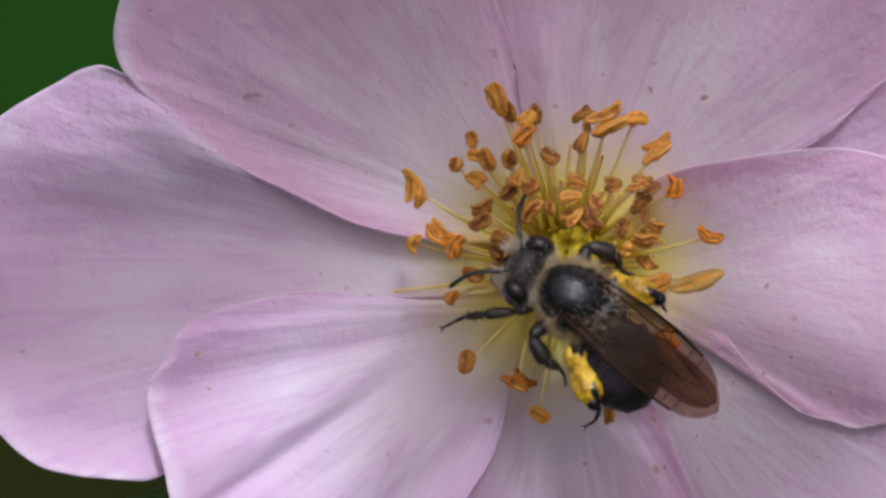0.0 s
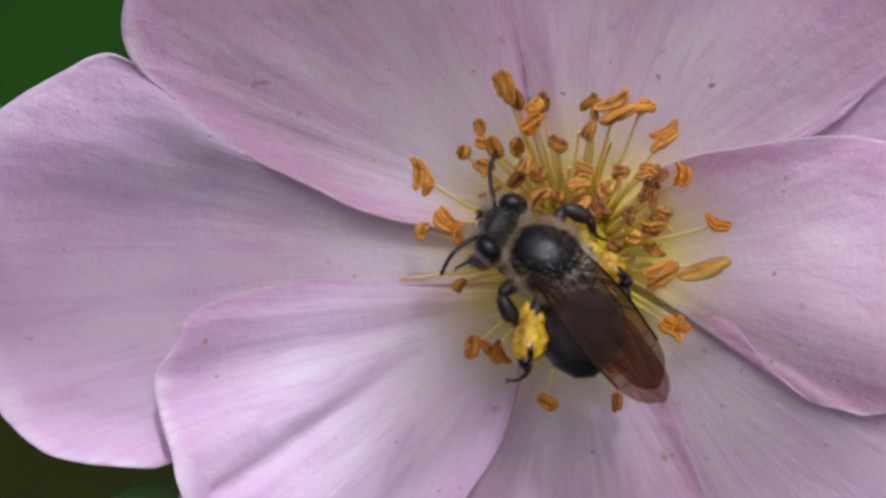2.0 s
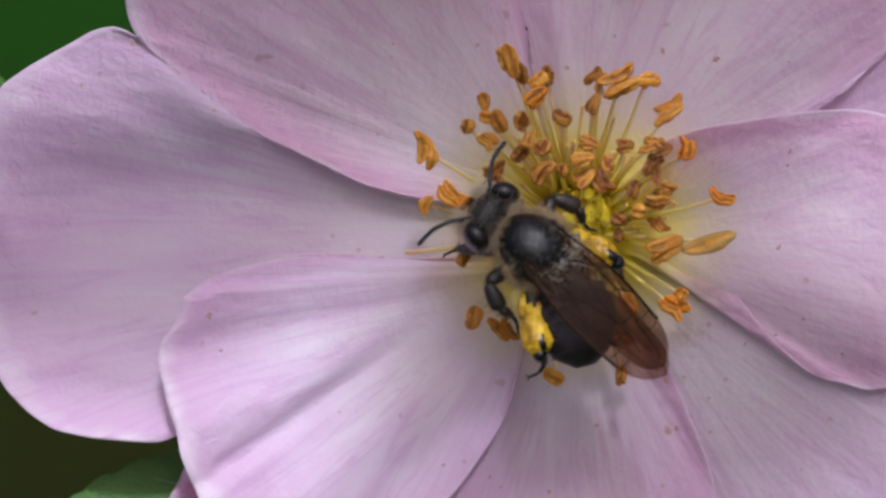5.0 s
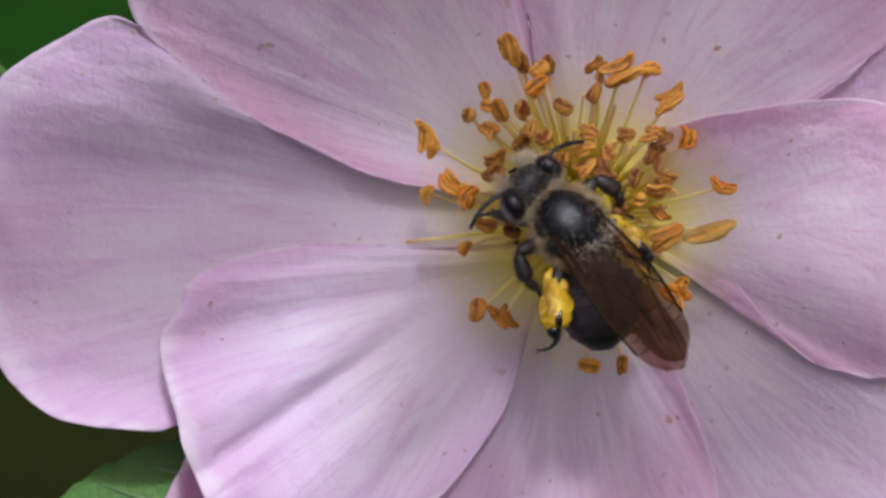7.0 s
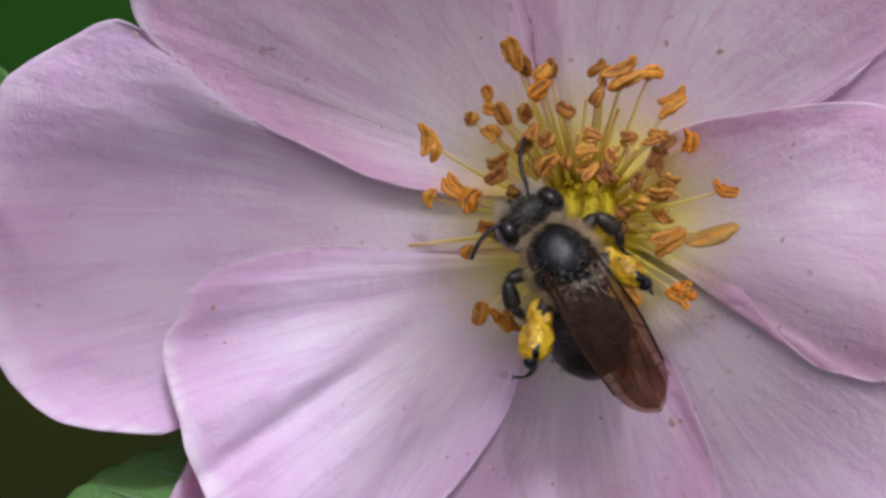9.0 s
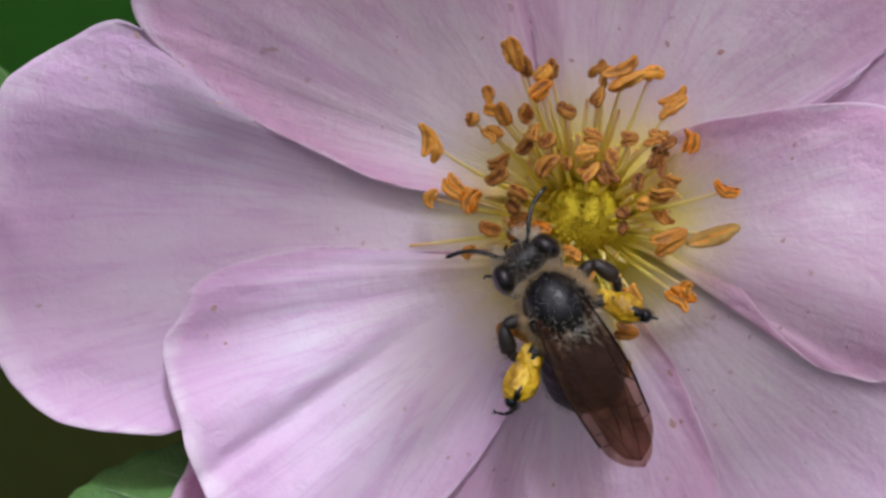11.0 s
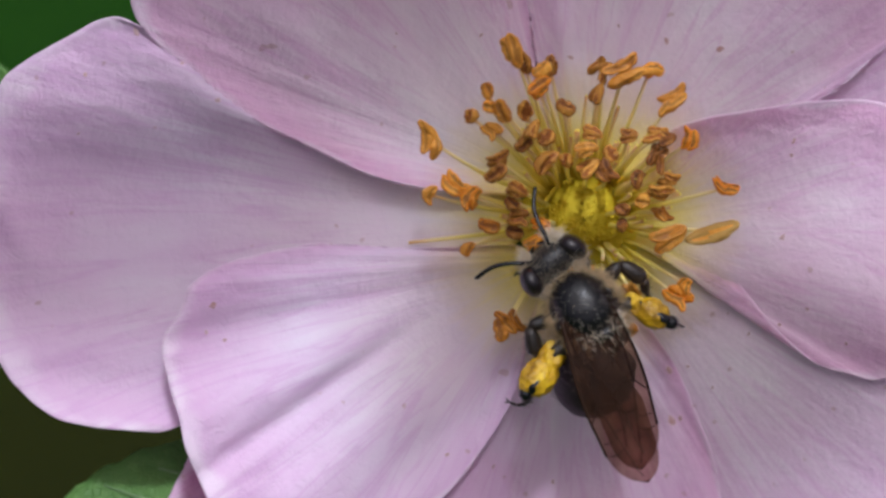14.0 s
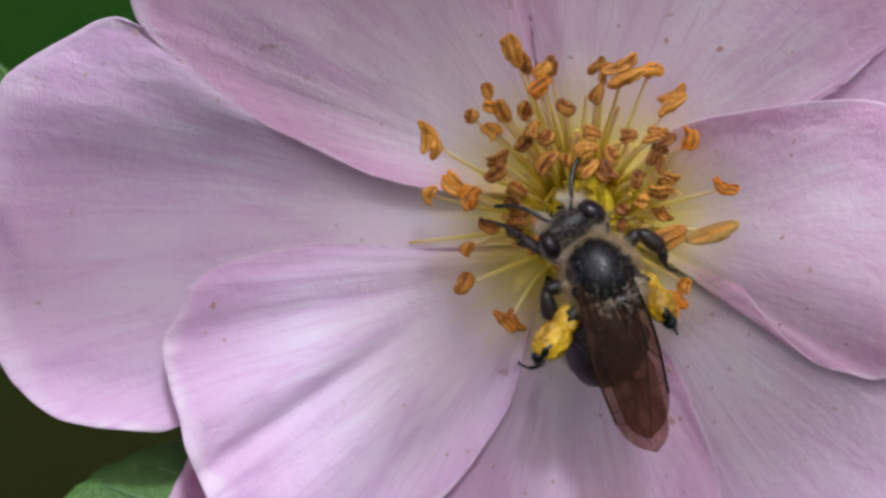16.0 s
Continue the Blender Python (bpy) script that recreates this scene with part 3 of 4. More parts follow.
def build_stamens():
    upper = (
        (3.05, 8.82, 5.5, -72, 1.7, 0), (3.5, 8.3, 5.1, -82, 1.15, 2), (4.24, 7.76, 6.5, 38, 1.17, 1), (4.13, 7.08, 6.8, 38, 1.28, 1), (4.66, 8.04, 5.5, 85, 1.02, 2),
        (1.89, 6.86, 5.8, -60, 1.02, 3), (1.94, 6.28, 6, -20, 0.77, 1), (2.53, 6.08, 6.3, -60, 1.17, 0), (1.19, 5.82, 5.8, 85, 0.71, 8),
        (2.06, 5.24, 6, -50, 0.97, 3), (3.58, 6.12, 5.6, 60, 0.92, 8), (5.25, 6.25, 5.6, -30, 1.17, 2), (6.92, 7.86, 5.6, 60, 1.33, 11),
        (7.94, 7.92, 6.2, 38, 1.94, 9), (9.09, 7.92, 6, -8, 1.17, 1), (6.75, 6.85, 6.2, 62, 0.97, 2),
    )
    middle = (
        (3.51, 4.61, 5.4, 50, 0.97, 2), (3.93, 5.2, 5.8, 60, 1.02, 2), (4.5, 4.88, 5.6, 60, 0.87, 8), (2.34, 3.93, 5.6, 20, 1.12, 5),
        (2.26, 3.3, 6, 42, 1.17, 2), (4.58, 3.96, 5.6, 60, 1.68, 5), (5.4, 3.9, 4.5, 70, 0.66, 8), (6.51, 5.11, 5.2, -20, 0.97, 2),
        (6.23, 4.37, 6.2, 10, 1.07, 0), (6.41, 3.61, 5.8, 35, 1.12, 2), (7.07, 3.46, 5.6, -60, 1.28, 5), (7.32, 4.21, 5.6, -50, 0.82, 8),
        (8.19, 5.01, 5.4, 0, 0.87, 2), (3.19, 2.64, 5.2, -30, 1.07, 2), (2.97, 2.02, 5, -35, 0.77, 2), (3.2, 1.37, 4.6, -12, 1.12, 5),
    )
    right = (
        (10.05, 6.54, 5.6, 25, 1.68, 9), (9.36, 5, 5.6, -5, 1.17, 11), (9.85, 4.85, 5.8, 12, 0.92, 2), (10.9, 4.8, 5.6, 78, 1.12, 4),
        (9.42, 4.01, 5.4, 65, 1.33, 11), (8.49, 3.06, 5.6, 60, 0.92, 2), (9.94, 3.14, 5.4, -20, 0.92, 11), (9.47, 2.56, 5.8, -5, 1.22, 5),
        (8.78, 2.14, 5.6, -25, 0.87, 6), (12.5, 2.71, 5.4, -12, 1.33, 13), (7.88, 1.72, 5.2, -60, 0.87, 8), (7.88, 1.02, 5, 0, 0.71, 8),
        (9.66, 1.53, 4.4, -55, 0.92, 9), (10.01, 0.57, 5, 25, 1.79, 0), (12.15, 0.82, 4.6, 32, 2.65, 17), (10.76, -1.61, 3.3, 62, 0.92, 4),
    )
    left = (
        (-0.72, 4.84, 5, 88, 1.79, 12), (-0.67, 2.4, 4.8, 70, 0.97, 3), (0.4, 2.82, 5.2, -42, 1.43, 4), (1.2, 2.32, 5.4, 62, 1.33, 4),
        (1.95, 1.03, 4.2, -10, 1.07, 0), (1.03, 0.08, 4, 72, 0.97, 3), (-1.56, 0.28, 3.2, 0, 0.51, 15), (3.03, 0.73, 4, -15, 1.02, 2),
        (4.37, 1.03, 3.4, -20, 1.02, 4), (5.7, -0.1, 2.6, -30, 1.12, 3), (8.18, -3.56, 2.4, -15, 1.17, 0), (8.15, -5.16, 1.8, 82, 1.02, 3),
        (5.4, -0.8, 3.0, -20, 1.25, 4), (6.25, -1.1, 3.1, 35, 1.2, 1), (4.1, 0.3, 3.2, 35, 1.15, 1), (8.45, -2.0, 3.0, -60, 1.15, 0),
    )
    looks = ("pg", "pb", "pn", "cg", "cb", "cn", "rg", "rb", "rn", "og", "ob", "on", "hg", "hb", "hn", "", "fg", "ft", "ot")
    loose = (
        (1.61, -2.9, 2.6, 76, 1.38, 0), (2.75, -3.05, 2.6, -66, 1.43, 9), (10.41, -1.99, 3.2, -42, 1.53, 4), (4.95, -5.25, 1.2, -25, 1.1, 1),
    )
    for ring in (upper, middle, right, left, loose):
        for x, y, z, turn, length, k in ring:
            ob = stamen(x, y, z, turn, length * 0.94, looks[int(k)])
            if ring is loose:
                LOOSE.append((ob, ob.location.copy()))
    rng = random.Random(8)
    for k in range(96):
        a, q = rng.uniform(0, 2 * math.pi), rng.uniform(2.2, 4.4)
        up = 0.5 + 0.5 * math.sin(a)
        if up < 0.4 and k % 5 < 3:
            continue
        stamen(HEART.x + q * math.cos(a), HEART.y + 0.3 + q * math.sin(a) * (0.7 + 0.5 * up), rng.uniform(1.4, 2.6) + 1.6 * up, 0, 0.5, "", 0.35)


build_stamens()


# ---- stem and leaves ----
def leaf_blade(bm, length, width, cup, seed):
    uv = bm.loops.layers.uv.verify()
    grid = []
    for i in range(41):
        f = i / 40
        half = width * (math.sin(math.pi * f ** 0.85) ** 0.75) * (1 + 0.03 * ((i * 7) % 4 - 1.5) / 2)
        row = []
        for j in range(-10, 11):
            g = j / 10
            vein = abs(((f * 7 - abs(g) * 1.6) % 1) - 0.5)
            z = cup * g * g * width - 0.05 * length * f * f + 0.22 * vein + 0.28 * noise.noise(Vector((f * 3, g * 1.5, seed)))
            row.append(bm.verts.new((f * length, g * half, z)))
        grid.append(row)
    for i in range(40):
        for j in range(20):
            f = bm.faces.new((grid[i][j], grid[i + 1][j], grid[i + 1][j + 1], grid[i][j + 1]))
            for loop, (x, y) in zip(f.loops, ((i, j), (i + 1, j), (i + 1, j + 1), (i, j + 1))):
                loop[uv].uv = (x / 40, y / 20)
    bmesh.ops.remove_doubles(bm, verts=bm.verts, dist=0.001)


def leaf(parent, m, length, width, seed, cup=0.25):
    bm = bmesh.new()
    leaf_blade(bm, length, width, cup, seed)
    ob = part("leaf", bm, LEAF, parent)
    ob.matrix_local = m
    thick = ob.modifiers.new("thickness", "SOLIDIFY")
    thick.thickness = 0.25 * MM
    bm = bmesh.new()
    tube(bm, [(-length * 0.25, 0, 0), (0, 0, 0.1), (length * 0.5, 0, 0.05 - 0.0125 * length), (length * 0.97, 0, -0.047 * length)], (0.5, 0.45, 0.3, 0.1), 6)
    part("midrib", bm, VEIN, ob)
    for k in range(1, 7):
        for side in (-1, 1):
            f = k / 8
            half = width * (math.sin(math.pi * min(1, f + 0.12) ** 0.85) ** 0.75) * 0.86
            bm = bmesh.new()
            tube(bm, [(length * (f + g * 0.12), side * half * g, cup * (half * g / width) ** 2 * width - 0.05 * length * (f + g * 0.12) ** 2 + 0.12) for g in (0, 0.5, 1)], (0.14, 0.05), 5)
            part("side_vein", bm, VEIN, ob)
    return ob


def build_stem():
    stem = tagged(new("rose_bush"), "green rose stem with serrated leaves, carrying the bloom, with unseen shading leaves added above", "plant")
    neck = HEART + Vector((0, 0, -7.0))
    bm = bmesh.new()
    foot = BLOOM.inverted() @ Vector((0.06, 0.25, -0.01)) * 1000
    path = spline([neck, neck + Vector((0, -2, -40)), neck + Vector((2, -30, -110)), neck.lerp(foot, 0.6) + Vector((0, -20, -40)), foot], 40)
    tube(bm, path, (1.4, 3.6), 10)
    part("cane", bm, GREEN, stem)
    stem.matrix_world = BLOOM
    leaf(stem, pose(*[c * MM for c in (-8.35, -9.5, -3.3)], 38, -22, 218), 17, 4.4, 1)
    leaf(stem, pose(*[c * MM for c in (-19.82, 6.6, -7)], 20, -8, 158), 10, 2.0, 2)
    for start in ((-7.01, -7.79, -5), (-16.54, 6.07, -7)):
        bm = bmesh.new()
        a = Vector(start)
        b = neck + Vector((0, -2, -40))
        tube(bm, spline([a, a.lerp(b, 0.4) + Vector((0, 0, -6)), b], 16), (0.5, 0.8), 7)
        part("petiole", bm, GREEN, stem)
    # unseen cane, leaves and petioles, added to throw dappled shade on the bloom
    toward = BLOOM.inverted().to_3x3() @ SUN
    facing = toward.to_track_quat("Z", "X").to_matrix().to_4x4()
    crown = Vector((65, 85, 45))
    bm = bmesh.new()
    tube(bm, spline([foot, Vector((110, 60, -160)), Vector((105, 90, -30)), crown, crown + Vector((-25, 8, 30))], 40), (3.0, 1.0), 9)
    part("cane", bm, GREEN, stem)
    for k, (shade_spot, high, turn, length, half) in enumerate((
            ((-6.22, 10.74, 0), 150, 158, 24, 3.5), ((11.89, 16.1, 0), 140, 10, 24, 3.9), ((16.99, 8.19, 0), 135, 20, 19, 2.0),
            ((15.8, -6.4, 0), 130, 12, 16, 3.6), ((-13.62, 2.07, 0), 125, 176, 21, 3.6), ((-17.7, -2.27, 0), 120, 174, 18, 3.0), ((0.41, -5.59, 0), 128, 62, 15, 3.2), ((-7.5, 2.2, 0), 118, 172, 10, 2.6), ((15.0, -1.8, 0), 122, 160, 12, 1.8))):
        at = Vector(shade_spot) + toward * high * 0.62
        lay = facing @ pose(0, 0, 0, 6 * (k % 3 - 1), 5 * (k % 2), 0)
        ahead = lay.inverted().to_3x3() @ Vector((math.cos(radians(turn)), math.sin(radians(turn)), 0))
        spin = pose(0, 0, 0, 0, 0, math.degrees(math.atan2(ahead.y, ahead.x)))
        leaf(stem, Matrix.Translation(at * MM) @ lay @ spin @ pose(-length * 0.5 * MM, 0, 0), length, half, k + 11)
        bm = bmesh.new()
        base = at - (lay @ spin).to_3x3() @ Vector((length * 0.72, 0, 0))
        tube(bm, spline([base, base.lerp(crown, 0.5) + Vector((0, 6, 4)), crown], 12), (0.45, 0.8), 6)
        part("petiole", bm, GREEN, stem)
    return stem


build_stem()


# ---- the bee: x ahead, y to its left, z up, in millimetres, thorax at the origin ----
bee = tagged(new("bee"), "dark hairy mining bee with yellow pollen on its hind legs", "bee")


def hairs(bm, places, length, width, seed, lean=(0, 0, 0)):
    """Short tapered hairs on a skin given as (point, normal)."""
    rng = random.Random(seed)
    for p, n in places:
        d = (n + 0.9 * noise.noise_vector(p * 2.2 + Vector((seed, 0, 0))) + Vector((rng.gauss(0, .22), rng.gauss(0, .22), rng.gauss(0, .22))) + Vector(lean)).normalized()
        size = length * rng.uniform(0.55, 1.25)
        side = d.orthogonal().normalized() * width
        other = d.cross(side)
        bend = Vector((rng.gauss(0, .2), rng.gauss(0, .2), rng.gauss(0, .2))) * size
        base = [bm.verts.new(p + side * math.cos(a) + other * math.sin(a)) for a in (0, 2.1, 4.2)]
        half = [bm.verts.new(p + d * size * 0.55 + (side * math.cos(a) + other * math.sin(a)) * 0.7) for a in (0, 2.1, 4.2)]
        tip = bm.verts.new(p + d * size + bend)
        for k in range(3):
            bm.faces.new((base[k], base[(k + 1) % 3], half[(k + 1) % 3], half[k]))
            bm.faces.new((half[k], half[(k + 1) % 3], tip))


def skin(centre, radii, count, seed, keep):
    rng = random.Random(seed)
    out = []
    while len(out) < count:
        d = Vector((rng.gauss(0, 1), rng.gauss(0, 1), rng.gauss(0, 1))).normalized()
        if keep(d):
            n = Vector((d.x / radii[0], d.y / radii[1], d.z / radii[2])).normalized()
            out.append((Vector(centre) + Vector((d.x * radii[0], d.y * radii[1], d.z * radii[2])) * 0.98, n))
    return out


def build_bee():
    parts = {}
    # thorax: smooth black back, plates behind it, fur round the sides
    bm = bmesh.new()
    blob(bm, (-0.05, 0, -0.1), (1.85, 1.6, 1.3), lumps=0.05, grain=3)
    blob(bm, (0.16, 0, 0.16), (1.74, 1.34, 1.34), lumps=0.08, grain=2.4, shape=lambda q, d: q - Vector((0, 0, 0.06 * math.exp(-(q.y / 0.12) ** 2) * (d.z > 0))))
    blob(bm, (-1.28, 0, 0.62), (0.42, 0.85, 0.58), lumps=0.10, grain=3)
    blob(bm, (-1.80, 0, 0.2), (0.50, 1.05, 0.8), lumps=0.10, grain=3)
    blob(bm, (0.1, 1.25, 0.35), (0.42, 0.28, 0.3), lumps=0.05)
    blob(bm, (0.1, -1.25, 0.35), (0.42, 0.28, 0.3), lumps=0.05)
    thorax = part("thorax", bm, THORAX, bee)
    thorax.location.x = -0.3 * MM
    bm = bmesh.new()
    chance = random.Random(77)

    def flank(d):
        """More hair low on the sides and at the shoulders, thinning out towards the back."""
        return -0.6 < d.z and -0.85 < d.x < 0.8 and chance.random() < min(1, max(0, (abs(d.y) - 0.35) / 0.4)) * min(1, max(0, (0.62 - d.z) / 0.45)) * (0.6 + 1.5 * noise.noise(d * 3.4))

    hairs(bm, skin((0, 0, 0), (1.85, 1.6, 1.35), 2100, 1, flank), 0.52, 0.0095, 2, (-0.45, 0, 0.15))
    hairs(bm, skin((0, 0, 0), (1.85, 1.6, 1.35), 300, 41, lambda d: d.x > 0.78 and -0.3 < d.z < 0.5), 0.45, 0.0105, 42, (0.1, 0, 0.3))
    part("side_fur", bm, FUR, thorax, "pale tan fur on the flanks")
    bm = bmesh.new()
    hairs(bm, skin((0, 0, 0.02), (1.8, 1.5, 1.45), 260, 3, lambda d: d.z > 0.3), 0.26, 0.006, 4, (-0.5, 0, 0))
    for tuft in (-0.75, 0.1, 0.7):
        hairs(bm, skin((-1.15, tuft, 0.72), (0.35, 0.40, 0.42), 36, 33, lambda d: d.z > 0), 0.45, 0.014, 34, (-0.5, 0, 0.3))
    hairs(bm, skin((-1.5, 0, 0.45), (0.5, 1.1, 0.75), 150, 5, lambda d: d.z > -0.1), 0.5, 0.012, 6, (-0.4, 0, 0.2))
    bow = [math.pi * ((0.60 + 0.0036 * k) if k < 60 else (1.22 + 0.0040 * (k - 60))) for k in range(100)]
    hairs(bm, [(Vector((1.35 * math.cos(a) - 0.25, 1.22 * math.sin(a), 0.72)), Vector((math.cos(a), math.sin(a), 0.5))) for a in bow], 0.48, 0.013, 71, (-0.2, 0, 0.4))
    part("back_fur", bm, FUR_PALE, thorax)

    # head, pivot at the neck
    bm = bmesh.new()
    blob(bm, (0.62, 0, -0.05), (0.80, 1.25, 1.0), lumps=0.03, grain=3)
    blob(bm, (0.95, 0, -0.35), (0.6, 0.8, 0.6), lumps=0.04, grain=3)
    blob(bm, (0.45, 0, 0.62), (0.33, 0.55, 0.28), lumps=0.03)
    head = part("head", bm, BLACK_DULL, bee)
    head.location = Vector((1.72, 0, -0.05)) * MM
    for side in (-1, 1):
        bm = bmesh.new()
        blob(bm, (0.50, side * 1.16, 0.08), (0.72, 0.54, 0.88), turn=(0, 0, side * -18))
        part("eye", bm, EYE, head)
    bm = bmesh.new()
    for x, y in ((0.62, 0), (0.45, 0.2), (0.45, -0.2)):
        blob(bm, (x, y, 0.90), (0.085, 0.085, 0.07), detail=2)
    part("ocelli", bm, EYE, head)
    bm = bmesh.new()
    hairs(bm, skin((0.95, 0, -0.1), (0.72, 0.95, 0.75), 900, 7, lambda d: d.x > 0.1 and abs(d.y) > 0.45 and d.z < 0.7), 0.62, 0.013, 8, (0.3, 0, 0.35))
    hairs(bm, skin((0.25, 0, -0.2), (0.6, 1.2, 0.9), 800, 9, lambda d: d.x < 0.1 and d.z < 0.6 and abs(d.y) > 0.5), 0.60, 0.012, 10)
    for cheek in (-1, 1):
        hairs(bm, skin((1.05, cheek * 0.85, 0.25), (0.34, 0.30, 0.34), 150, 51 + cheek, lambda d: d.z > -0.3), 0.32, 0.012, 52, (0.2, cheek * 0.3, 0.3))
    part("face_fur", bm, FUR_PALE, head, "whitish fur on the face")
    bm = bmesh.new()
    hairs(bm, skin((0.55, 0, 0), (0.75, 1.1, 0.98), 240, 11, lambda d: d.z > 0.3), 0.35, 0.008, 12)
    part("crown_fur", bm, FUR_GREY, head)
    for side, key in ((1, "left"), (-1, "right")):
        bm = bmesh.new()
        tube(bm, [(0, 0, 0), (0.35, 0, 0.18), (0.75, 0, 0.30)], (0.085, 0.075, 0.085), 8)
        path = spline([(0.75, 0, 0.30), (1.3, -0.12 * side, 0.32), (2.1, -0.1 * side, 0.2), (2.95, 0.22 * side, -0.05)], 23)
        tube(bm, path, [0.105 if k % 2 else 0.092 for k in range(22)] + [0.05], 8)
        ant = part("antenna", bm, BLACK, head)
        ant.location = Vector((0.95, 0.33 * side, 0.32)) * MM
        parts["antenna_" + key] = (ant, ant.location.copy())
    for side in (-1, 1):
        bm = bmesh.new()
        tube(bm, [(1.25, side * 0.5, -0.6), (1.6, side * 0.4, -0.8), (1.75, side * 0.1, -0.9)], (0.16, 0.12, 0.05), 6)
        part("mandible", bm, BLACK, head)
    parts["head"] = (head, head.location.copy())

    # abdomen, pivot at the waist
    bm = bmesh.new()
    stations = [(0.1, 0.40), (-0.3, 1.1), (-0.75, 1.50)]
    for x, rad in ((-1.15, 1.74), (-1.7, 1.86), (-2.3, 1.84), (-2.95, 1.64), (-3.55, 1.18), (-4.05, 0.45)):
        stations.append((x, rad))
    tube(bm, [(x, 0, -0.1 - 0.035 * x * x * 0.5) for x, rad in stations], [rad for x, rad in stations], 28, 0.80)
    bmesh.ops.subdivide_edges(bm, edges=bm.edges[:], cuts=1, smooth=0.6, use_grid_fill=True)
    abdomen = part("abdomen", bm, ABDOMEN, bee)
    abdomen.location = Vector((-1.95, 0, -0.6)) * MM
    for k, (x, rad) in enumerate(((-1.0, 1.69), (-1.6, 1.855), (-2.15, 1.855), (-2.75, 1.71), (-3.3, 1.38))):
        bm = bmesh.new()
        z = -0.1 - 0.0175 * x * x
        tube(bm, [(x + 0.35, 0, z), (x + 0.05, 0, z), (x - 0.10, 0, z)], (rad * 0.985, rad * 1.010, rad * 0.985), 28, 0.80)
        hairs(bm, [(Vector((x - 0.08, rad * math.cos(q), z + 0.8 * rad * math.sin(q))), Vector((-0.8, math.cos(q), math.sin(q)))) for q in (math.pi * (n / 70 - 0.05) for n in range(78))], 0.22, 0.009, 60 + k, (-0.6, 0, 0))
        part("abdomen_plate", bm, ABDOMEN, abdomen)
    bm = bmesh.new()
    hairs(bm, skin((-1.65, 0, -0.2), (1.75, 1.72, 1.38), 300, 13, lambda d: d.z > -0.6), 0.3, 0.009, 14, (-0.9, 0, 0))
    part("abdomen_fur", bm, FUR_GREY, abdomen)
    parts["abdomen"] = (abdomen, abdomen.location.copy())

    # wings folded over the back, pivot at the shoulder
    for side, key in ((1, "left"), (-1, "right")):
        bm = bmesh.new()
        grid = []
        for i in range(37):
            f = 1 - (1 - i / 36) ** 1.6
            over = max(0, (f - 0.80) / 0.20)
            end = math.sqrt(max(0.0, 1 - over ** 2.4))
            lead = (0.42 * math.sin(math.pi * min(1, f * 0.9)) - 0.40 * f ** 1.5) * end - 1.32 * (1 - end)
            trail = (-0.55 - 1.75 * min(1, f / 0.55) ** 0.8 + 0.25 * max(0, f - 0.55)) * end - 1.36 * (1 - end)
            row = []
            for j in range(15):
                g = j / 14
                z = 0.16 * math.sin(math.pi * f) - 0.22 * f + 0.035 * math.sin(g * 19 + f * 7) * (1 - g * 0.5) - 0.25 * (g - 0.5) ** 2
                row.append(bm.verts.new((-7.75 * f - 0.12 * math.sin(math.pi * g) * f, side * (lead + (trail - lead) * g), z)))
            grid.append(row)
        for i in range(36):
            for j in range(14):
                bm.faces.new((grid[i][j], grid[i][j + 1], grid[i + 1][j + 1], grid[i + 1][j]))
        cells = [[v.co.copy() for v in row] for row in grid]
        wing = part("wing", bm, WING, bee, "smoky brown translucent wing")
        wing.location = Vector((-0.1, side * 1.2, 0.98 + 0.10 * side)) * MM
        bm = bmesh.new()

        def vein(a, b, c, thick):
            pts = [cells[round(36 * (1 - (1 - f) ** 0.625))][round(14 * g)] + Vector((0, 0, 0.02)) for f, g in (a, b, c)]
            tube(bm, spline(pts, 12), (thick * 1.35, thick * 1.1), 5)

        vein((0, 0), (0.45, 0.0), (0.80, 0.02), 0.055)
        vein((0.02, 0.25), (0.25, 0.22), (0.5, 0.22), 0.035)
        vein((0.5, 0.22), (0.56, 0.12), (0.62, 0.02), 0.03)
        vein((0.05, 0.5), (0.3, 0.5), (0.62, 0.62), 0.03)
        vein((0.5, 0.22), (0.62, 0.30), (0.86, 0.42), 0.026)
        vein((0.3, 0.22), (0.33, 0.4), (0.36, 0.52), 0.024)
        vein((0.5, 0.24), (0.52, 0.42), (0.55, 0.58), 0.024)
        vein((0.66, 0.32), (0.67, 0.48), (0.64, 0.62), 0.024)
        vein((0.62, 0.62), (0.74, 0.62), (0.84, 0.72), 0.022)
        vein((0.80, 0.04), (0.80, 0.24), (0.78, 0.38), 0.022)
        vein((0.36, 0.5), (0.40, 0.7), (0.44, 0.86), 0.022)
        vein((0.72, 0.08), (0.72, 0.22), (0.70, 0.34), 0.022)
        vein((0.86, 0.42), (0.91, 0.46), (0.96, 0.52), 0.018)
        part("wing_vein", bm, WING_VEIN, wing)
        parts["wing_" + key] = (wing, wing.location.copy())

    # legs: pivot at the body; each a chain of joints
    def limb(bm, a, b, start, swell, end, flat=1.0):
        a, b = Vector(a), Vector(b)
        count = 9
        pts = [a.lerp(b, k / (count - 1)) for k in range(count)]
        rr = []
        for k in range(count):
            f = k / (count - 1)
            body = start + (end - start) * f + (swell - (start + end) / 2) * math.sin(math.pi * f)
            rr.append(max(0.02, body * min(1, 0.45 + 4 * f, 0.5 + 4 * (1 - f))))
        tube(bm, pts, rr, 9, flat)
        return [(p, r) for p, r in zip(pts, rr)]

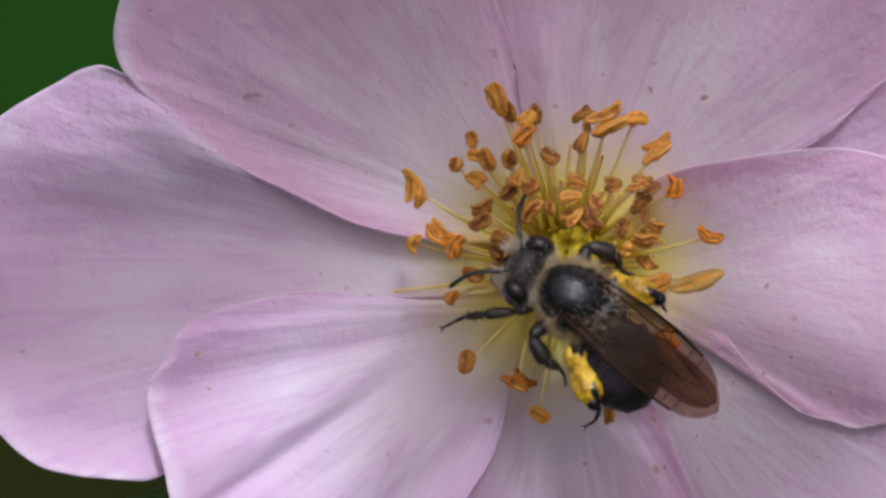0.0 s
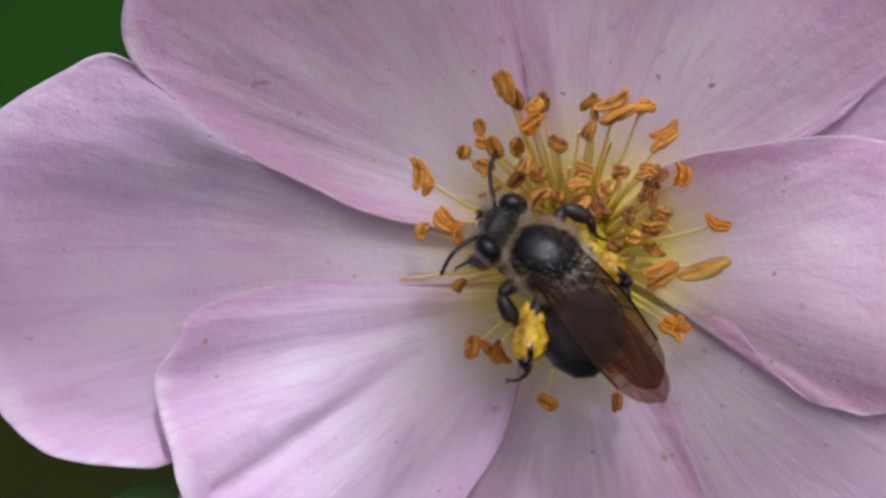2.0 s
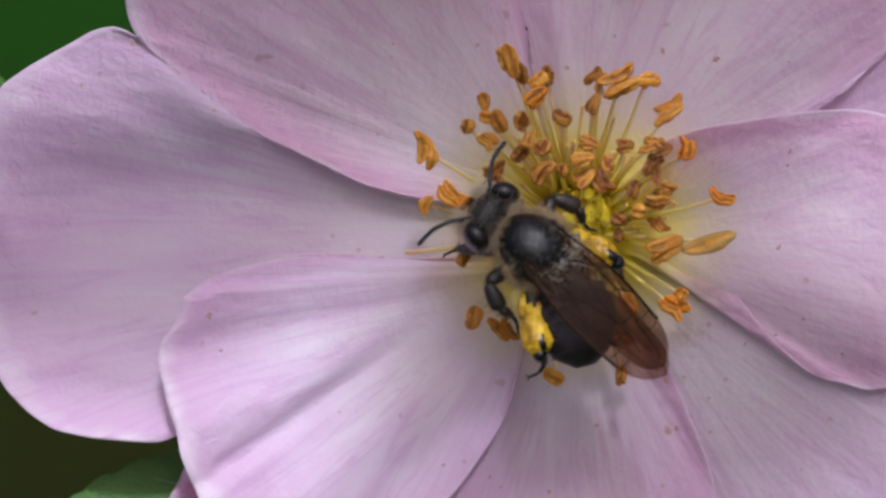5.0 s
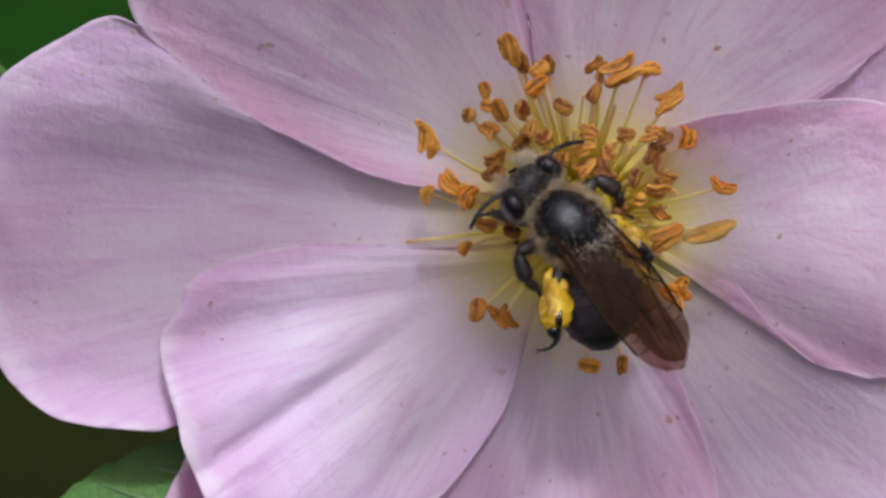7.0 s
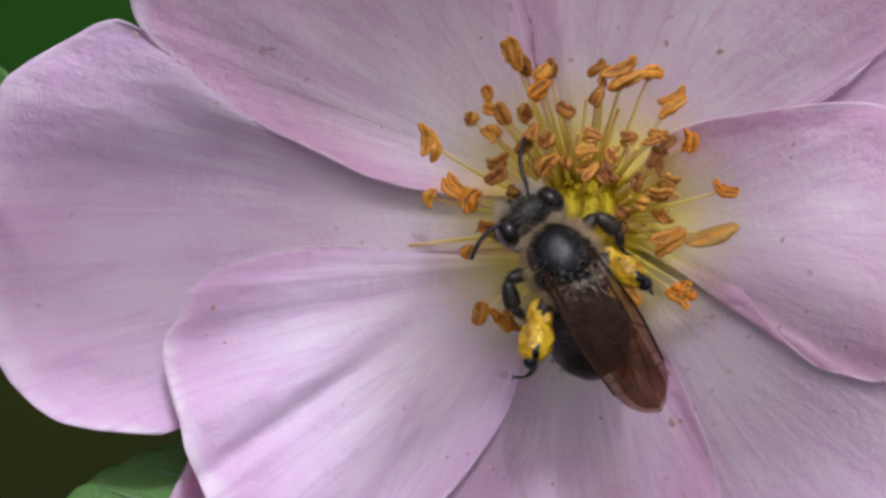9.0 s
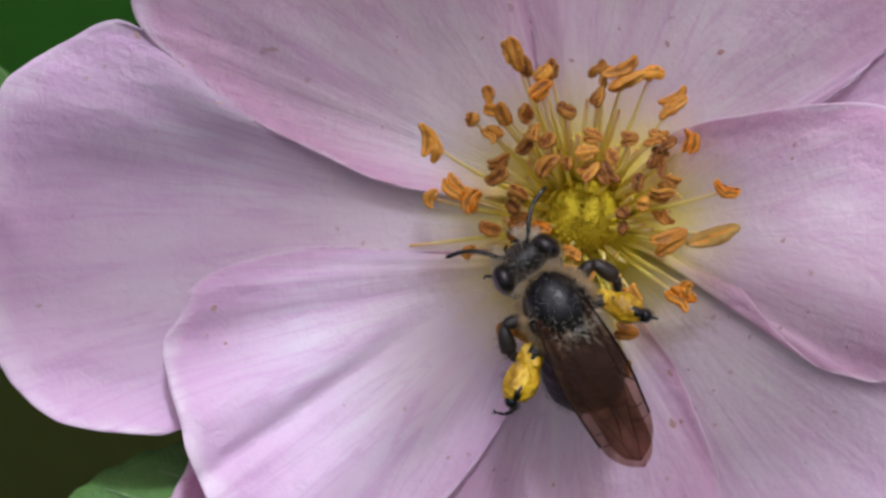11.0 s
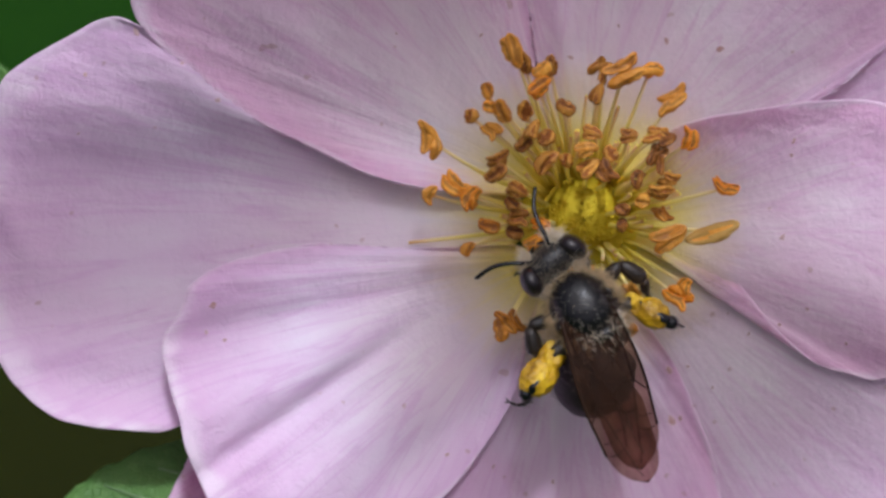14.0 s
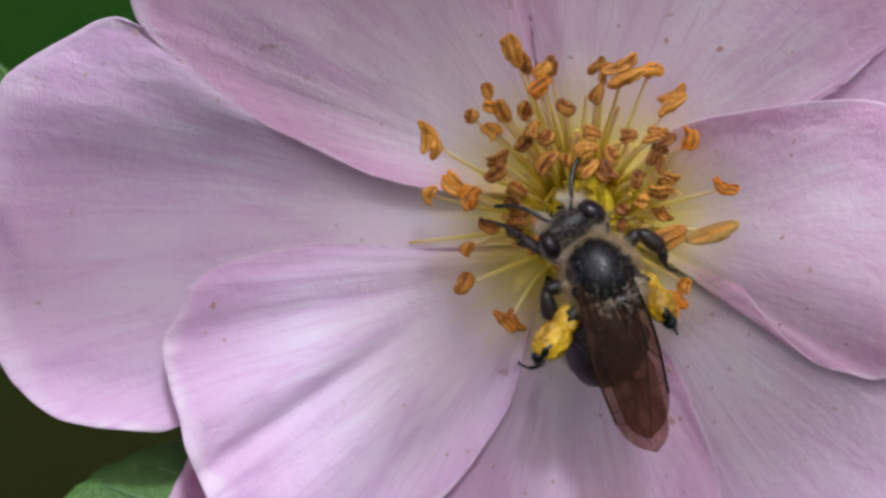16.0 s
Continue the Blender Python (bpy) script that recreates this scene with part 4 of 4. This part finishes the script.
    def leg(name, at, joints, widths, label=""):
        """Joints: hip, knee, shin's end, foot's joints; widths: (start, swell, end) for each piece."""
        bm = bmesh.new()
        course = []
        for (a, b), (start, swell, end) in zip(zip(joints, joints[1:]), widths):
            course += limb(bm, a, b, start, swell, end)
        last, before = Vector(joints[-1]), Vector(joints[-2])
        ahead = (last - before).normalized()
        for turn in (-0.5, 0.5):
            hook = Matrix.Rotation(turn, 3, "Z") @ ahead
            tube(bm, [last, last + hook * 0.16, last + hook * 0.24 + Vector((0, 0, -0.12))], (0.045, 0.035, 0.01), 5)
        ob = part("leg", bm, LEG, bee, label)
        ob.location = Vector(at) * MM
        bm = bmesh.new()
        rng = random.Random(len(name))
        spots = []
        for p, r in course[:27]:
            for _ in range(12):
                d = Vector((rng.gauss(0, 1), rng.gauss(0, 1), rng.gauss(0, 1))).normalized()
                spots.append((p + d * r, d))
        hairs(bm, spots, 0.26, 0.008, 15)
        part("leg_hair", bm, FUR_DARK, ob)
        parts[name] = (ob, ob.location.copy())
        return ob

    thick = ((0.16, 0.29, 0.17), (0.15, 0.25, 0.24), (0.17, 0.18, 0.12), (0.09, 0.09, 0.08), (0.07, 0.07, 0.05))
    stout = ((0.20, 0.36, 0.22), (0.20, 0.38, 0.36), (0.22, 0.22, 0.12), (0.09, 0.09, 0.08), (0.07, 0.07, 0.05))

    def crumb(q, d):
        return q * (1 + 0.06 * noise.noise(d * 6.5) + 0.03 * noise.noise(d * 15.0))

    for side, key in ((1, "left"), (-1, "right")):
        leg("front_" + key, (1.0, side * 0.85, -0.6), [(0, 0, 0), (1.15, side * 0.22, 0.32), (2.45, side * 0.05, 0.1), (3.3, side * -0.05, -0.2), (3.8, side * 0.05, -0.3), (4.3, side * 0.2, -0.36)], thick)
        leg("middle_" + key, (0.1, side * 0.9, -0.8), [(0, 0, 0), (0.45, side * 1.55, 0.55), (-0.75, side * 2.0, 0.1), (-1.35, side * 1.75, -0.6), (-1.7, side * 1.8, -0.9), (-1.95, side * 2.0, -1.2)], stout)
        if side > 0:
            joints = [(0, 0, 0), (-0.3, 1.65, 0.25), (-1.0, 3.1, 0.05), (-1.45, 3.55, -0.5), (-1.3, 3.95, -0.8), (-1.0, 4.15, -0.95)]
            loads = (((-0.72, 2.45, 0.12), (1.0, 0.78, 0.64), -68), ((-0.3, 1.55, 0.05), (0.82, 0.58, 0.48), -60))
            knob, plate, lean = (-1.02, 3.28, 0.08), (-0.9, 2.75, 0.52), -66
        else:
            joints = [(0, 0, 0), (0.05, -1.2, 0.25), (-1.15, -2.35, 0.05), (-1.4, -2.75, -0.9), (-1.5, -2.85, -1.4), (-1.6, -3.0, -1.8)]
            loads = (((-0.62, -1.78, 0.12), (0.86, 0.66, 0.58), 42), ((-0.05, -1.1, 0.05), (0.6, 0.46, 0.42), 30))
            knob, plate, lean = (-1.22, -2.42, 0.08), (-0.86, -2.05, 0.50), 46
        hind = leg("hind_" + key, (-0.9, side * 0.9, -0.45), joints, stout)
        bm = bmesh.new()
        for k, (at, radii, turn) in enumerate(loads):
            blob(bm, at, radii, turn=(0, 0, turn), lumps=0.17 + 0.08 * k, grain=2.0, detail=5, seed=side + 3 * k, shape=crumb)
        part("pollen_load", bm, POLLEN, hind, "lumpy bright yellow pollen load")
        bm = bmesh.new()
        blob(bm, knob, (0.36, 0.32, 0.36), turn=(0, 0, lean), lumps=0.15, grain=3)
        blob(bm, plate, (0.52, 0.24, 0.24), turn=(0, 0, lean), lumps=0.35, grain=2.2)
        part("leg_plate", bm, BLACK, hind)
    return parts


BEE = build_bee()


# ---- what moves ----
def motions():
    track = (
        (0, 6.23, 0.04, 7, 147.8), (0.3, 6.09, 0.54, 7.01, 144), (0.5, 5.34, 0.79, 7.02, 142.8), (0.8, 4.97, 0.7, 7.04, 139.9), (1, 6.28, 0.64, 7.04, 146),
        (1.3, 4.99, 0.95, 7.06, 134.9), (1.5, 4.15, 1.77, 7.07, 129.6), (1.7, 5.09, 0.96, 7.08, 146.6), (2, 4.65, 1.24, 7.09, 143.7), (2.5, 4.64, 1.06, 7.11, 143.9),
        (3, 5.27, 0.62, 7.13, 149.5), (3.5, 5.12, 0.22, 7.16, 154.1), (4, 4.82, 0.42, 7.18, 152.7), (4.5, 4.3, 0.68, 7.2, 156.9), (4.7, 3.96, 0.53, 7.2, 146.9),
        (6.8, 5.18, 1.15, 7.2, 134.2), (7, 5.46, 1.1, 7.2, 133.9), (7.5, 5.59, 0.85, 7.05, 138.4), (8, 5.38, 0.31, 6.9, 123.9), (8.5, 5.14, -0.42, 6.75, 123.1),
        (9, 5.07, -0.23, 6.6, 126.3), (9.2, 4.87, -0.5, 6.49, 131.3), (11.3, 4.86, -2.62, 5.31, 122), (11.5, 4.81, -2.81, 5.2, 117.5), (12, 4.51, -2.77, 5.23, 125.3),
        (12.5, 5.01, -2.22, 5.27, 120.9), (13, 5.21, -2.08, 5.3, 120.1), (13.5, 5.63, -2.25, 5.33, 119.7), (14, 6.09, -2.47, 5.37, 124.8), (14.5, 6.46, -2.02, 5.4, 119.1),
        (15, 6.33, -1.64, 5.6, 120.9), (15.5, 6.25, -1.85, 5.8, 118.9), (16, 6.82, -0.97, 6, 122.5),
    )

    def lean(t):
        """It lies on its right side a little while it works round the heart."""
        return 14 * min(1, max(0, (11.0 - t) / 4))

    walk(bee, [(t, BLOOM @ pose(x * MM, y * MM, z * MM, 0, 0, 0) @ pose(0, 0, 0, 0, 0, yaw) @ pose(0, 0, 0, lean(t), 0, 0)) for t, x, y, z, yaw in track])

    def swing(name, rows, tilt=0.0):
        ob, at = BEE[name]
        walk(ob, [(t, Matrix.Translation(at) @ pose(0, 0, 0, 0, tilt, turn)) for t, turn in rows])

    bend = (
        (0, -10.3), (0.3, -10.4), (0.5, -14.5), (0.8, -10.1), (1, -15.1), (1.3, -15), (1.5, -12.6), (1.7, -17.2),
        (2, -18.2), (2.5, -20), (3, -19.3), (3.5, -14.2), (4, -14.1), (4.5, -20.3), (4.7, -12.3), (6.8, -7.1),
        (7, -9.5), (7.5, -14.9), (8, -6.9), (8.5, -10.1), (9, -4.3), (9.2, -6.7), (11.3, -7.2), (11.5, -3.6),
        (12, -8.8), (12.5, -7.9), (13, -8.3), (13.5, -9.3), (14, -14.9), (14.5, -10.7), (15, -12.5), (15.5, -9.3),
        (16, -15.4),
    )

    def ease(t, start, end):
        return min(1, max(0, (t - start) / (end - start)))

    tail, root = BEE["abdomen"]
    walk(tail, [(t, Matrix.Translation(root) @ pose(0, 0, 0, 0, 3 - 40 * ease(t, 6, 11) + 14 * ease(t, 13, 14.5), 1.25 * a - 17 - 9 * (1 - ease(t, 7, 11)) + 30 * max(0, 1 - 2.2 * abs(t - 8.5)) - 21 * ease(t, 12.5, 14))) for t, a in bend])
    swing("wing_left", [(t, a - 1 + 2 * (1 - ease(t, 7.5, 8.5))) for t, a in bend], 2)
    swing("wing_right", [(t, a + 1 + 4 * (1 - ease(t, 7.5, 8.5))) for t, a in bend], 2)
    swing("head", [(t, -0.4 * a) for t, a in bend], 8)
    for key, rows in (("left", (
        (0, 8), (0.3, 12.6), (0.5, 6.8), (0.8, 35), (1, 7.1), (1.3, 0.1), (1.5, 13.5), (1.7, -28.1),
        (2, -15.8), (2.5, -20.3), (3, -21.3), (3.5, -14.5), (4, -1.4), (4.5, -4.5), (4.7, 5.1), (6.8, 15.2),
        (7, 11.2), (7.5, 0.5), (8, 18.7), (8.5, 18.1), (9, 18.1), (9.2, 6.1), (11.3, 8.4), (11.5, 16.4),
        (12, -2.5), (12.5, 3.8), (13, 7), (13.5, 7.6), (14, -2.4), (14.5, -0.7), (15, 5.7), (15.5, -0.4),
        (16, -3.5),
    )), ("right", (
        (0, -36.1), (0.3, -38.4), (0.5, -48.4), (0.8, -36.8), (1, -51.6), (1.3, -47.3), (1.5, -52), (1.7, -52),
        (2, -52), (2.5, -52), (3, -50.6), (3.5, -48.3), (4, -52), (4.5, -52), (4.7, -41.7), (6.8, -44.4),
        (7, -46.5), (7.5, -52), (8, -34.2), (8.5, -32.3), (9, -29.8), (9.2, -31.8), (11.3, -6.2), (11.5, 1.1),
        (12, -11.2), (12.5, -8.3), (13, -21.1), (13.5, -14.9), (14, -19.6), (14.5, -19.9), (15, -38.4), (15.5, -18.8),
        (16, -52),
    ))):
        swing("hind_" + key, [(t, a + (18 * (1 - ease(t, 4.7, 9)) if key == "left" else 0)) for t, a in rows])
    ob, at = BEE["front_left"]
    walk(ob, [(t, Matrix.Translation(at) @ pose(0, 0, 0, 0, dip, turn)) for t, turn, dip in (
        (0, 42, 10), (0.5, 10, 60), (0.9, 30, 20), (1.2, 20, 40), (2.0, 15, 60), (4.5, 15, 60), (9.2, 15, 55), (11.3, 20, 60), (13.0, 15, 55), (13.4, 22, 10), (13.7, 20, 25), (14.0, 15, 60), (14.6, 15, 60), (15.0, 27, 5), (15.4, 20, 50), (15.7, 25, 20), (16.0, 29, 5))])
    ob, at = BEE["front_right"]
    walk(ob, [(t, Matrix.Translation(at) @ pose(0, 0, 0, 0, 62, turn)) for t, turn in ((0, -25), (3, -15), (8, -30), (12, -20), (16, -25))])
    swing("antenna_left", (
        (0, 37.2), (0.3, 44), (0.5, 47.2), (0.8, 48.1), (1, 44), (1.3, 47.1), (1.5, 47.4), (1.7, 53.4),
        (2, 69.3), (2.5, 76.1), (3, 85.5), (3.5, 91.9), (4, 44.3), (4.5, 41.1), (4.7, 46.1), (6.8, 80.8),
        (7, 81.1), (7.5, 86.6), (8, 61.1), (8.5, 46.9), (9, 93.7), (9.2, 84.7), (11.3, 45), (11.5, 52.5),
        (12, 45.7), (12.5, 36.1), (13, 27.9), (13.5, 40.3), (14, 60.2), (14.5, 47.9), (15, 52.1), (15.5, 58.1),
        (16, 30.5),
    ))
    swing("antenna_right", (
        (0, -62.8), (0.3, -54), (0.5, -42.8), (0.8, -59.9), (1, -76), (1.3, -84.9), (1.5, -96.6), (1.7, -76.6),
        (2, -58.7), (2.5, -61.9), (3, -52.5), (3.5, -19.1), (4, 12.3), (4.5, -80.9), (4.7, -70.9), (6.8, -84.2),
        (7, -103.9), (7.5, -113.4), (8, -103.9), (8.5, -53.1), (9, -31.3), (9.2, -41.3), (11.3, -55), (11.5, -56.5),
        (12, -53.3), (12.5, -57.9), (13, -70.1), (13.5, -44.7), (14, -22.8), (14.5, -49.1), (15, -71.9), (15.5, -55.9),
        (16, -46.5),
    ))

    sway = (
        ((0, 2), (1, 8), (2, 0), (4.5, -3), (7, 0), (9.2, 0), (11.3, 22), (12.5, 24), (14, 18), (15, 0), (15.5, -16), (16, -20)),
        ((0, 24), (1, 10), (1.5, -12), (2.5, 8), (3.5, 4), (4.5, 2), (7, 0), (9.2, 0), (11.3, 16), (13.5, 6), (16, 4)),
        ((0, 0), (2, 3), (4.5, -2), (8, 0), (9.2, 2), (11.3, 0), (14.5, -3), (16, -8)),
        ((0, 0), (4.7, 0), (6.8, 21), (16, 20)),
    )
    for (ob, at), rows in zip(LOOSE, sway):
        walk(ob, [(t, Matrix.Translation(at) @ pose(0, 0, 0, 0, 0, turn)) for t, turn in rows])


motions()
